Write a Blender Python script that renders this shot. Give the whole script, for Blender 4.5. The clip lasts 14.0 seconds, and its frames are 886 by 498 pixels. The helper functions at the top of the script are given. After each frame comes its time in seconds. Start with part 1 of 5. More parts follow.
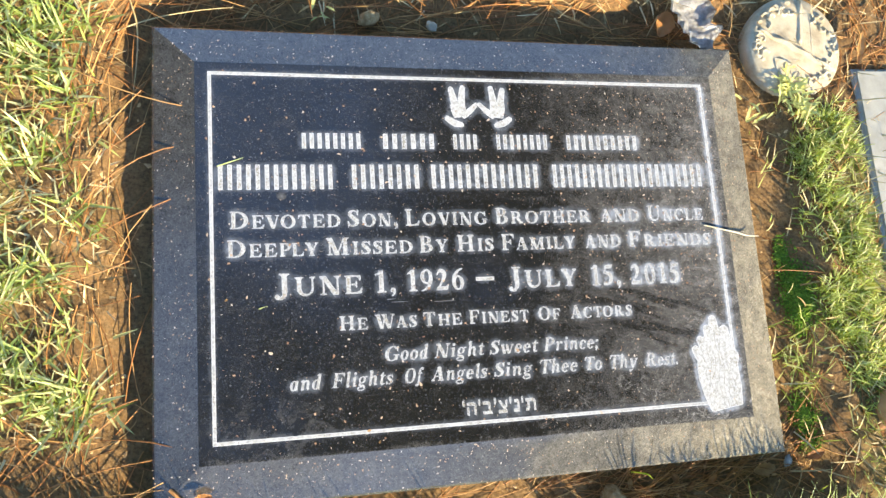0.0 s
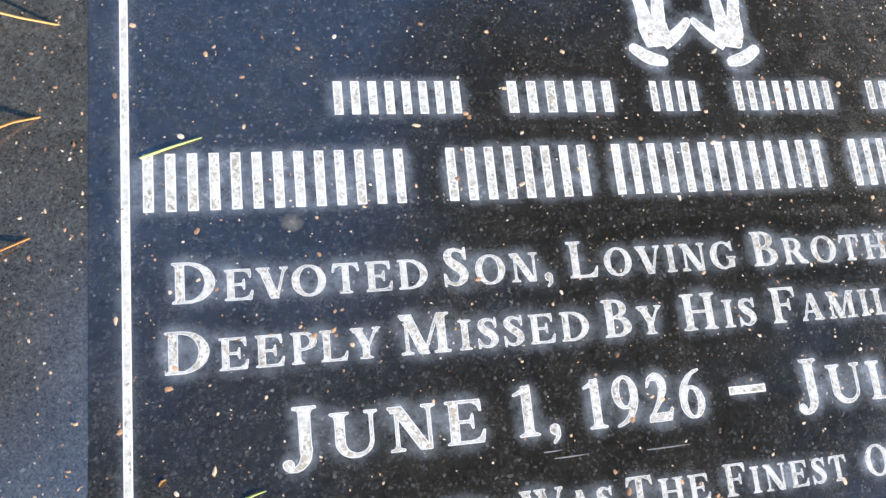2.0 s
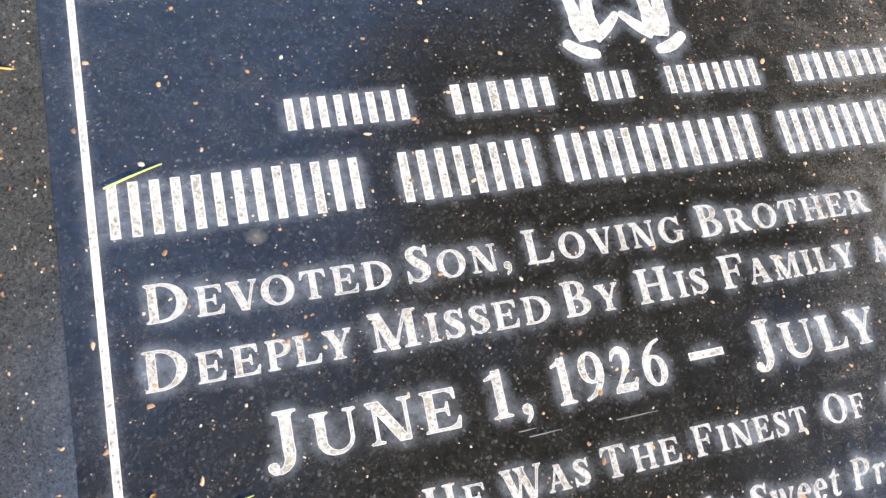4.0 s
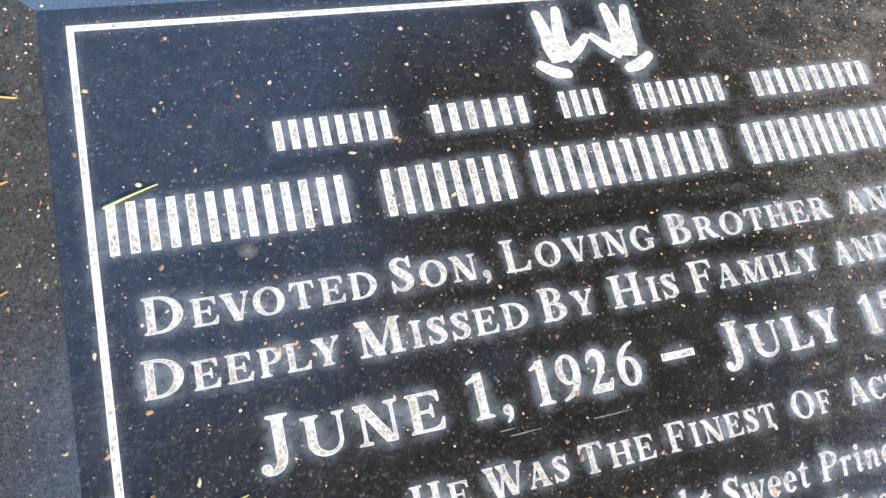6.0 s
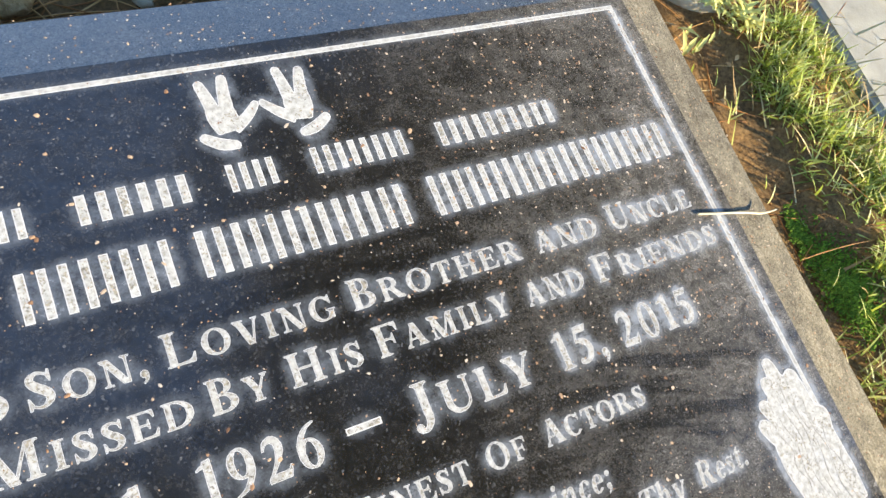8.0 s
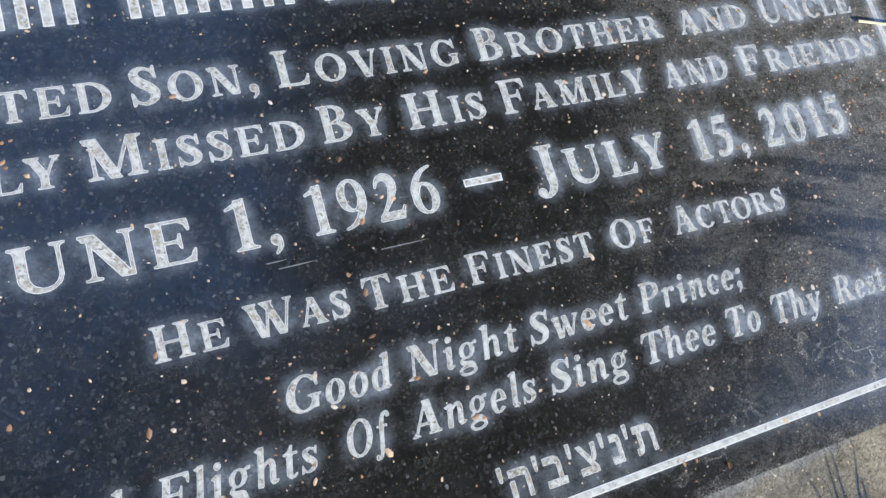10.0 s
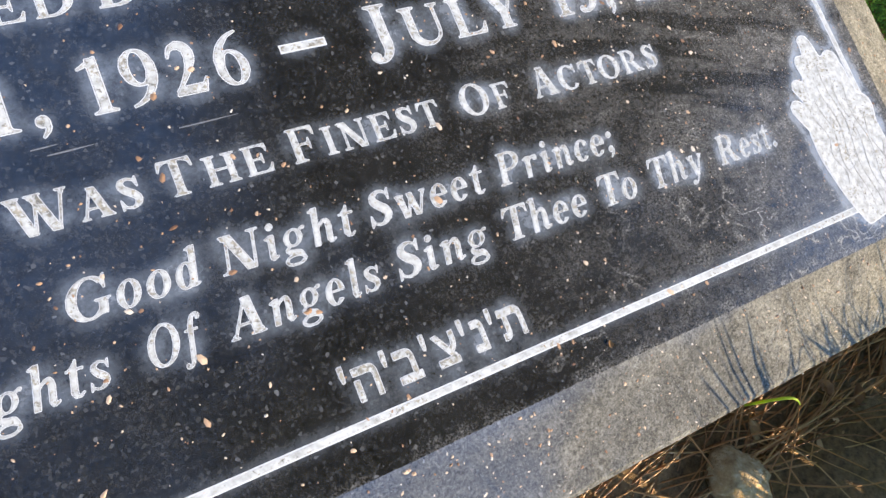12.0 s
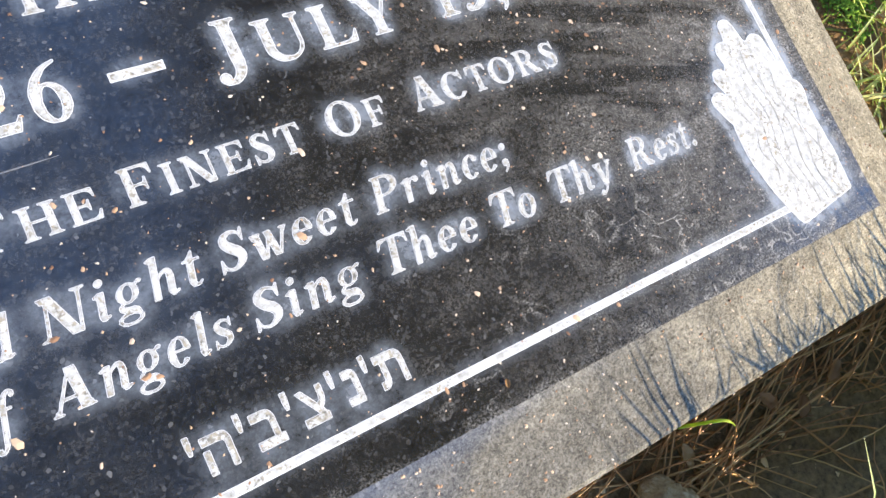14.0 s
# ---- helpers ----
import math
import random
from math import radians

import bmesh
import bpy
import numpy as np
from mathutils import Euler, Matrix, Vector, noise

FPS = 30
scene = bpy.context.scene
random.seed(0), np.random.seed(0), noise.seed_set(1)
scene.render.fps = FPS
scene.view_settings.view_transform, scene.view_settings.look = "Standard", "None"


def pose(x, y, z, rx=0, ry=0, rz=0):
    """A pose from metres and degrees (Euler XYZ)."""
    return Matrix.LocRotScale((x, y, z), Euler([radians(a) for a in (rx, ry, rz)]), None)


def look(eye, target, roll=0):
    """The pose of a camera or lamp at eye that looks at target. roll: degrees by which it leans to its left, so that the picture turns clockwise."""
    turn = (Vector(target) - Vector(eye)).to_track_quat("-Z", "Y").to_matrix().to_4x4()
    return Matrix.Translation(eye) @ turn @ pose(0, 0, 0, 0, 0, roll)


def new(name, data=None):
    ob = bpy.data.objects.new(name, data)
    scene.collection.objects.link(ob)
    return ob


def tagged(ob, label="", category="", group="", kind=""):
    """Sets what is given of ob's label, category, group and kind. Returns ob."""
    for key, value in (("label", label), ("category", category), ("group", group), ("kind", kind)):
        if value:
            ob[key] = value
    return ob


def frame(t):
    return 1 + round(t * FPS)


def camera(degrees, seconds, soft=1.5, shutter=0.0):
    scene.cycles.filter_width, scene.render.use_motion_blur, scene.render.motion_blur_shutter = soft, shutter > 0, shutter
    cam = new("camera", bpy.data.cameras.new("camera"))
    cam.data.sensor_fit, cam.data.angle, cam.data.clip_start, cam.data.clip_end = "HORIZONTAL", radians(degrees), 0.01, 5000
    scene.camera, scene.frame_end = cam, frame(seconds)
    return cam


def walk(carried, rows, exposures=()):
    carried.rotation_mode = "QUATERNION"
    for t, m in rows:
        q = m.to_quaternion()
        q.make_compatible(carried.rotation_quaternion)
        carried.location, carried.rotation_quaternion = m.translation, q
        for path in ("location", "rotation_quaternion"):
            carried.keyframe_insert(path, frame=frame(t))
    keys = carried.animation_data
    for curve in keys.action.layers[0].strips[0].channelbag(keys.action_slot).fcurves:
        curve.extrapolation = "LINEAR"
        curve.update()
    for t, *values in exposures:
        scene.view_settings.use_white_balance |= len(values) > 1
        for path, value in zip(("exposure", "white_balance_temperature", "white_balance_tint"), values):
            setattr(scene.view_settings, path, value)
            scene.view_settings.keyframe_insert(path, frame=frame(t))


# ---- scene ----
cam = camera(61.8, 14.0)
PATH = [
    (0, (-0.20541, -0.11717, 0.70876), (-0.0890, -0.0338, 0.2297), 51.64),
    (0.5, (-0.19110, -0.10433, 0.59181), (-0.0757, -0.0177, 0.1131), 51.40),
    (1, (-0.18777, -0.06634, 0.48475), (-0.0716, 0.0223, 0.0066), 49.79),
    (1.5, (-0.19237, -0.04766, 0.41242), (-0.0802, 0.0450, -0.0659), 47.20),
    (2, (-0.19878, -0.02639, 0.32725), (-0.0858, 0.0802, -0.1480), 42.14),
    (2.5, (-0.20195, -0.02271, 0.28728), (-0.0836, 0.1018, -0.1823), 36.59),
    (3, (-0.19492, -0.02530, 0.30013), (-0.0751, 0.1016, -0.1684), 32.32),
    (3.5, (-0.19860, -0.03574, 0.34248), (-0.0728, 0.0873, -0.1255), 35.10),
    (3.7, (-0.19683, -0.03825, 0.33888), (-0.0692, 0.0805, -0.1298), 36.88),
    (5.8, (-0.19772, -0.04664, 0.35174), (-0.0612, 0.0784, -0.1127), 36.15),
    (6, (-0.19645, -0.05065, 0.35563), (-0.0613, 0.0808, -0.1075), 34.52),
    (6.5, (-0.16382, -0.04304, 0.36555), (-0.0127, 0.0852, -0.0935), 35.14),
    (7, (-0.11384, -0.04574, 0.37848), (0.0759, 0.0794, -0.0669), 39.54),
    (7.2, (-0.09704, -0.04592, 0.38006), (0.1072, 0.0759, -0.0598), 40.59),
    (9.3, (-0.09478, -0.07308, 0.36673), (0.1170, 0.0368, -0.0727), 42.82),
    (9.5, (-0.10709, -0.07761, 0.35543), (0.0919, 0.0302, -0.0904), 43.33),
    (10, (-0.13222, -0.10539, 0.31297), (0.0409, -0.0206, -0.1484), 49.33),
    (10.5, (-0.15017, -0.13613, 0.28294), (0.0151, -0.0718, -0.1846), 56.83),
    (11, (-0.14138, -0.14266, 0.28305), (0.0319, -0.0784, -0.1816), 55.04),
    (11.5, (-0.11186, -0.14774, 0.28475), (0.0756, -0.0855, -0.1746), 52.72),
    (12, (-0.08830, -0.14636, 0.28080), (0.1106, -0.0903, -0.1745), 53.51),
    (12.5, (-0.06682, -0.13492, 0.26557), (0.1361, -0.0784, -0.1879), 54.34),
    (13, (-0.04854, -0.14076, 0.25914), (0.1389, -0.0849, -0.2010), 51.16),
    (13.5, (-0.03891, -0.14524, 0.26757), (0.1518, -0.0932, -0.1917), 50.90),
    (14, (-0.03432, -0.14425, 0.27287), (0.1617, -0.0987, -0.1848), 52.64),
]
walk(cam, [(t, look(eye, target, roll)) for t, eye, target, roll in PATH],
     [(0.0, 0.76, 7900, 6), (1.0, 0.72, 7650, 8), (2.0, 0.78, 7400, 8), (3.0, 0.86, 7850, 9), (3.7, 0.87, 8200, 10), (6.0, 0.84, 7800, 8), (7.2, 0.82, 8450, 8), (9.3, 0.30, 7350, 4), (10.5, 0.30, 6900, 7), (11.2, 0.38, 7100, 10), (12.5, 0.76, 7450, 10), (14.0, 0.86, 7400, 10)])

# ---- light: low clear winter sun from the foot end and the right, blue sky ----
SUN_DIR = Vector((0.556, -0.742, 0.385)).normalized()   # towards the sun
world = bpy.data.worlds.new("sky")
scene.world = world
world.use_nodes = True
wn = world.node_tree
sky = wn.nodes.new("ShaderNodeTexSky")
sky.sky_type = "NISHITA"
sky.sun_disc = False
sky.sun_elevation = math.asin(SUN_DIR.z)
sky.sun_rotation = math.atan2(SUN_DIR.x, SUN_DIR.y)
sky.air_density, sky.dust_density, sky.ozone_density = 1.0, 0.4, 6.0
sky.altitude = 1500
wn.links.new(sky.outputs[0], wn.nodes["Background"].inputs[0])
wn.nodes["Background"].inputs[1].default_value = 0.56
sun_data = bpy.data.lights.new("sun", "SUN")
sun_data.energy, sun_data.angle, sun_data.color = 8.5, radians(0.55), (1.0, 0.90, 0.74)
sun = new("sun", sun_data)
sun.matrix_world = look(SUN_DIR * 20, (0, 0, 0))


# ---- materials ----
def mat(name, rough=0.6, metal=0.0, spec=0.5):
    m = bpy.data.materials.new(name)
    m.use_nodes = True
    b = m.node_tree.nodes["Principled BSDF"]
    b.inputs["Roughness"].default_value, b.inputs["Metallic"].default_value = rough, metal
    b.inputs["Specular IOR Level"].default_value = spec
    return m, m.node_tree, b


def node(nt, kind, **inputs):
    n = nt.nodes.new(kind)
    for k, v in inputs.items():
        n.inputs[k.replace("_", " ")].default_value = v
    return n


def noise_tex(nt, co, scale, detail=4.0, rough=0.55, dist=0.0):
    n = node(nt, "ShaderNodeTexNoise", Scale=scale, Detail=detail, Roughness=rough, Distortion=dist)
    nt.links.new(co, n.inputs["Vector"])
    return n.outputs["Fac"]


def ramp(nt, fac, stops):
    r = nt.nodes.new("ShaderNodeValToRGB")
    while len(r.color_ramp.elements) < len(stops):
        r.color_ramp.elements.new(0.5)
    for e, (p, c) in zip(r.color_ramp.elements, stops):
        e.position = p
        e.color = (*c, 1) if not isinstance(c, (int, float)) else (c, c, c, 1)
    nt.links.new(fac, r.inputs[0])
    return r.outputs[0]


def mix(nt, fac, a, b, blend="MIX"):
    n = nt.nodes.new("ShaderNodeMix")
    n.data_type, n.blend_type = "RGBA", blend
    for sock, v in ((n.inputs[0], fac), (n.inputs[6], a), (n.inputs[7], b)):
        if isinstance(v, bpy.types.NodeSocket):
            nt.links.new(v, sock)
        elif isinstance(v, (int, float)):
            sock.default_value = v if sock == n.inputs[0] else (v, v, v, 1)
        else:
            sock.default_value = (*v, 1)
    return n.outputs[2]


def calc(nt, op, a, b=0.0, clamp=False):
    n = nt.nodes.new("ShaderNodeMath")
    n.operation, n.use_clamp = op, clamp
    for sock, v in zip(n.inputs, (a, b)):
        if isinstance(v, bpy.types.NodeSocket):
            nt.links.new(v, sock)
        else:
            sock.default_value = v
    return n.outputs[0]


def bump(nt, b, height, strength, dist):
    n = node(nt, "ShaderNodeBump", Strength=strength, Distance=dist)
    nt.links.new(height, n.inputs["Height"])
    nt.links.new(n.outputs[0], b.inputs["Normal"])


def place(nt):
    return nt.nodes.new("ShaderNodeTexCoord").outputs["Object"]


IX, IY, OX, OY = 0.2645, 0.1795, 0.3025, 0.2175  # half sizes of the face and of the stone


def granite(name, honed):
    """Black granite with fine pale and brown grains under dried dust; honed is the matt bevel."""
    m, nt, b = mat(name, 0.2, 0.0, 0.9)
    b.inputs["IOR"].default_value = 1.9
    co = place(nt)
    grain = node(nt, "ShaderNodeTexVoronoi", Scale=900.0)
    nt.links.new(co, grain.inputs["Vector"])
    fleck = ramp(nt, grain.outputs["Color"], [(0.0, 0.004), (0.7, 0.010), (0.9, 0.03), (1.0, 0.12)])
    dust_big = noise_tex(nt, co, 14.0, 5.0, 0.6, 0.6)
    dust_fine = noise_tex(nt, co, 420.0, 3.0, 0.7)
    spots = node(nt, "ShaderNodeTexVoronoi", Scale=230.0)
    nt.links.new(co, spots.inputs["Vector"])
    sep = nt.nodes.new("ShaderNodeSeparateXYZ")
    nt.links.new(co, sep.inputs[0])
    dust = calc(nt, "MULTIPLY", ramp(nt, dust_big, [(0.3, 0.15), (0.75, 1.0)]), ramp(nt, dust_fine, [(0.35, 0.1), (0.75, 1.0)]))
    if not honed:
        # a few dark arcs where a sleeve has wiped the dust, about one far centre
        wx, wy = calc(nt, "ADD", sep.outputs[0], 0.0), calc(nt, "ADD", sep.outputs[1], 0.60)
        radius = calc(nt, "SQRT", calc(nt, "ADD", calc(nt, "MULTIPLY", wx, wx), calc(nt, "MULTIPLY", wy, wy)))
        polar = nt.nodes.new("ShaderNodeCombineXYZ")
        nt.links.new(calc(nt, "MULTIPLY", radius, 105.0), polar.inputs[0])
        nt.links.new(calc(nt, "MULTIPLY", calc(nt, "ARCTAN2", wx, wy), 5.0), polar.inputs[1])
        swipe = ramp(nt, noise_tex(nt, polar.outputs[0], 1.0, 3.0, 0.5, 0.35), [(0.40, 1.0), (0.50, 0.0)])
        ex, ey = calc(nt, "MULTIPLY", calc(nt, "SUBTRACT", sep.outputs[0], 0.155), 10.5), calc(nt, "MULTIPLY", calc(nt, "ADD", sep.outputs[1], 0.074), 23.0)
        near = ramp(nt, calc(nt, "ADD", calc(nt, "MULTIPLY", ex, ex), calc(nt, "MULTIPLY", ey, ey)), [(0.4, 1.0), (1.1, 0.0)])
        fx, fy = calc(nt, "MULTIPLY", calc(nt, "SUBTRACT", sep.outputs[0], 0.005), 9.0), calc(nt, "MULTIPLY", calc(nt, "SUBTRACT", sep.outputs[1], 0.030), 19.0)
        near = calc(nt, "MAXIMUM", near, ramp(nt, calc(nt, "ADD", calc(nt, "MULTIPLY", fx, fx), calc(nt, "MULTIPLY", fy, fy)), [(0.3, 0.85), (1.1, 0.0)]))
        wipe = calc(nt, "SUBTRACT", 1.0, calc(nt, "MULTIPLY", calc(nt, "MULTIPLY", swipe, near), 0.72))
    dust = calc(nt, "MULTIPLY", dust, 1.0 if honed else 0.10)
    if honed:
        gritty = ramp(nt, noise_tex(nt, co, 1000.0, 5.0, 0.85), [(0.39, 0.0), (0.65, 1.0)])
        dust = calc(nt, "ADD", calc(nt, "MULTIPLY", dust, 0.25), calc(nt, "ADD", calc(nt, "MULTIPLY", gritty, 0.30), 0.02))
        dust = calc(nt, "MULTIPLY", dust, ramp(nt, noise_tex(nt, co, 90.0, 8.0, 0.80, 0.5), [(0.36, 0.62), (0.64, 1.25)]))
    else:
        turn = nt.nodes.new("ShaderNodeMapping")
        turn.inputs["Rotation"].default_value = (0, 0, radians(28))
        turn.inputs["Scale"].default_value = (13, 95, 1)
        nt.links.new(co, turn.inputs["Vector"])
        streak = ramp(nt, noise_tex(nt, turn.outputs[0], 1.0, 6.0, 0.75, 2.5), [(0.50, 0.0), (0.74, 1.0)])
        blotch = ramp(nt, noise_tex(nt, co, 55.0, 6.0, 0.72, 0.8), [(0.46, 0.0), (0.72, 1.0)])
        grit = ramp(nt, noise_tex(nt, co, 1050.0, 3.0, 0.85), [(0.46, 0.04), (0.60, 1.0)])
        dust = calc(nt, "ADD", dust, calc(nt, "MULTIPLY", calc(nt, "MULTIPLY", streak, grit), 0.18))
        dust = calc(nt, "ADD", dust, calc(nt, "MULTIPLY", calc(nt, "MULTIPLY", blotch, grit), 0.25))
        # dried curls and rings left by water
        curl = calc(nt, "ABSOLUTE", calc(nt, "SUBTRACT", noise_tex(nt, co, 75.0, 1.0, 0.5, 0.9), 0.5))
        curl = calc(nt, "MULTIPLY", ramp(nt, curl, [(0.010, 1.0), (0.030, 0.0)]), ramp(nt, noise_tex(nt, co, 33.0, 2.0), [(0.52, 0.0), (0.62, 1.0)]))
        dust = calc(nt, "ADD", dust, calc(nt, "MULTIPLY", calc(nt, "MULTIPLY", curl, grit), calc(nt, "MULTIPLY", ramp(nt, sep.outputs[0], [(0.0, 0.0), (0.06, 1.0)]), calc(nt, "MULTIPLY", calc(nt, "SUBTRACT", -0.085, sep.outputs[1]), 9.0, True))))
    film = calc(nt, "MULTIPLY", ramp(nt, spots.outputs["Distance"], [(0.0, 1.0), (0.22, 0.0)]), ramp(nt, dust_fine, [(0.5, 0.0), (0.62, 0.5)]))
    dust = calc(nt, "MAXIMUM", dust, calc(nt, "MULTIPLY", film, 0.35))
    # dust amount; the brightness of the sunlit right side is put into it
    lit_dust = nt.nodes.new("ShaderNodeMapRange")
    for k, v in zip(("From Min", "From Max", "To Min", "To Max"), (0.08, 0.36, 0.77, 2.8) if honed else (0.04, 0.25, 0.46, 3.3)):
        lit_dust.inputs[k].default_value = v
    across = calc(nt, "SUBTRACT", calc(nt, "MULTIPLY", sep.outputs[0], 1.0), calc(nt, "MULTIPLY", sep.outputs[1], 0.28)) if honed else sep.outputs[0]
    nt.links.new(calc(nt, "ADD", across, calc(nt, "MULTIPLY", calc(nt, "SUBTRACT", dust_big, 0.5), 0.2)), lit_dust.inputs["Value"])
    dust = calc(nt, "MULTIPLY", dust, lit_dust.outputs[0], True)
    if not honed:
        drift = calc(nt, "ADD", calc(nt, "ADD", sep.outputs[0], calc(nt, "MULTIPLY", calc(nt, "ADD", sep.outputs[1], 0.10), 0.12)), calc(nt, "MULTIPLY", calc(nt, "SUBTRACT", dust_big, 0.5), 0.12))
        coat = calc(nt, "MULTIPLY", ramp(nt, drift, [(0.09, 0.0), (0.26, 1.0)]), ramp(nt, noise_tex(nt, co, 120.0, 8.0, 0.85), [(0.40, 0.12), (0.64, 1.0)]))
        coat = calc(nt, "MULTIPLY", coat, calc(nt, "MULTIPLY", calc(nt, "ADD", calc(nt, "MULTIPLY", grit, 0.75), 0.45), ramp(nt, noise_tex(nt, co, 40.0, 5.0, 0.7, 0.8), [(0.36, 0.55), (0.62, 1.25)])))
        dust = calc(nt, "ADD", dust, calc(nt, "MULTIPLY", coat, 0.42))
        sx, sy = calc(nt, "MULTIPLY", calc(nt, "ADD", sep.outputs[0], 0.19), 140.0), calc(nt, "MULTIPLY", calc(nt, "SUBTRACT", sep.outputs[1], 0.052), 180.0)
        smear = ramp(nt, calc(nt, "ADD", calc(nt, "ADD", calc(nt, "MULTIPLY", sx, sx), calc(nt, "MULTIPLY", sy, sy)), noise_tex(nt, co, 160.0, 4.0)), [(0.45, 0.30), (1.3, 0.0)])
        dust = calc(nt, "ADD", dust, smear)
        creep = calc(nt, "ADD", calc(nt, "MULTIPLY", calc(nt, "ADD", sep.outputs[1], IY), 42.0), calc(nt, "MULTIPLY", noise_tex(nt, co, 45.0, 8.0, 0.75), 1.6))
        dust = calc(nt, "ADD", dust, calc(nt, "MULTIPLY", ramp(nt, creep, [(0.72, 0.42), (0.95, 0.0)]), grit))
        px, py = calc(nt, "MULTIPLY", calc(nt, "ADD", sep.outputs[0], 0.20), 11.0), calc(nt, "MULTIPLY", calc(nt, "ADD", sep.outputs[1], 0.155), 22.0)
        patch = ramp(nt, calc(nt, "ADD", calc(nt, "ADD", calc(nt, "MULTIPLY", px, px), calc(nt, "MULTIPLY", py, py)), noise_tex(nt, co, 60.0, 5.0, 0.7)), [(0.5, 0.20), (1.7, 0.0)])
        dust = calc(nt, "ADD", dust, calc(nt, "MULTIPLY", patch, blotch))
        dust = calc(nt, "MULTIPLY", dust, wipe)
    if honed:
        # gloss is lower on the slope at the foot, towards the right
        foot_dull = calc(nt, "MULTIPLY", ramp(nt, calc(nt, "MULTIPLY", sep.outputs[1], -1.0), [(IY - 0.002, 0.0), (IY + 0.008, 0.75)]), ramp(nt, calc(nt, "ADD", sep.outputs[0], 0.3), [(0.16, 0.0), (0.36, 1.0)]))
        dulled = calc(nt, "MULTIPLY", calc(nt, "ADD", calc(nt, "SUBTRACT", lit_dust.outputs[0], 0.42), foot_dull), 0.33, True)
    else:
        dulled = calc(nt, "MULTIPLY", dust, 1.6, True)
    gloss = calc(nt, "SUBTRACT", 0.52 if honed else 0.50, calc(nt, "MULTIPLY", dulled, 1.1 if honed else 0.6), True)
    if not honed:
        gloss = calc(nt, "MULTIPLY", gloss, ramp(nt, noise_tex(nt, co, 150.0, 9.0, 0.85, 0.3), [(0.34, 0.52), (0.58, 1.0)]))
    nt.links.new(gloss, b.inputs["Specular IOR Level"])
    thick = ramp(nt, calc(nt, "MULTIPLY", lit_dust.outputs[0], 0.4), [(0.30, (0.33, 0.32, 0.295)), (1.0, (0.43, 0.38, 0.28))])   # grey dust, warmed to tan on the slopes that catch the sun
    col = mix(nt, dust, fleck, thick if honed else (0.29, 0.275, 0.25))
    for scale, size, much in ((420.0, 0.15, 0.22), (800.0, 0.20, 0.36), (1500.0, 0.26, 0.60)):
        wob = nt.nodes.new("ShaderNodeMix")
        wob.data_type = "VECTOR"
        wob.inputs[0].default_value = 0.004
        nt.links.new(co, wob.inputs[4])
        shift = node(nt, "ShaderNodeTexNoise", Scale=scale * 2.2, Detail=2.0)
        nt.links.new(co, shift.inputs["Vector"])
        nt.links.new(shift.outputs["Color"], wob.inputs[5])
        bits = node(nt, "ShaderNodeTexVoronoi", Scale=scale)
        nt.links.new(wob.outputs[1], bits.inputs["Vector"])
        rnd = nt.nodes.new("ShaderNodeSeparateColor")
        nt.links.new(bits.outputs["Color"], rnd.inputs[0])
        shape = ramp(nt, bits.outputs["Distance"], [(size * 0.55, 1.0), (size * 1.5, 0.0)])
        there = ramp(nt, rnd.outputs[0], [(0.55, 0.0), (0.95, 1.0)])
        tone = ramp(nt, rnd.outputs[1], [(0.1, (0.10, 0.06, 0.035)), (0.5, (0.26, 0.20, 0.14)), (0.9, (0.40, 0.39, 0.38))])
        col = mix(nt, calc(nt, "MULTIPLY", calc(nt, "MULTIPLY", shape, there), calc(nt, "ADD", calc(nt, "MULTIPLY", lit_dust.outputs[0], much * 0.8), 0.30 if honed else 0.0), True), col, tone)
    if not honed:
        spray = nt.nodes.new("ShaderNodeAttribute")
        spray.attribute_name = "overspray_glow"
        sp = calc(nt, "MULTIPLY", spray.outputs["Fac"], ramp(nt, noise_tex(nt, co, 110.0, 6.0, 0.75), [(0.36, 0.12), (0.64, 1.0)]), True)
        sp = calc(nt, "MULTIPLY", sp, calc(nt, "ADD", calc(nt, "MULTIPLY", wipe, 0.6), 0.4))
        # the bluish tint puts reflected sky into the overspray colour
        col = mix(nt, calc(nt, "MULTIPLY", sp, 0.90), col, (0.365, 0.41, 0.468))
        rough = calc(nt, "ADD", calc(nt, "MULTIPLY", sp, 0.5), ramp(nt, dust_big, [(0.3, 0.08), (0.7, 0.16)]))
    else:
        rough = ramp(nt, dust_fine, [(0.3, 0.09), (0.7, 0.17)])
    nt.links.new(col, b.inputs["Base Color"])
    nt.links.new(rough, b.inputs["Roughness"])
    bump(nt, b, dust_fine, 0.12 if honed else 0.05, 0.0004)
    return m


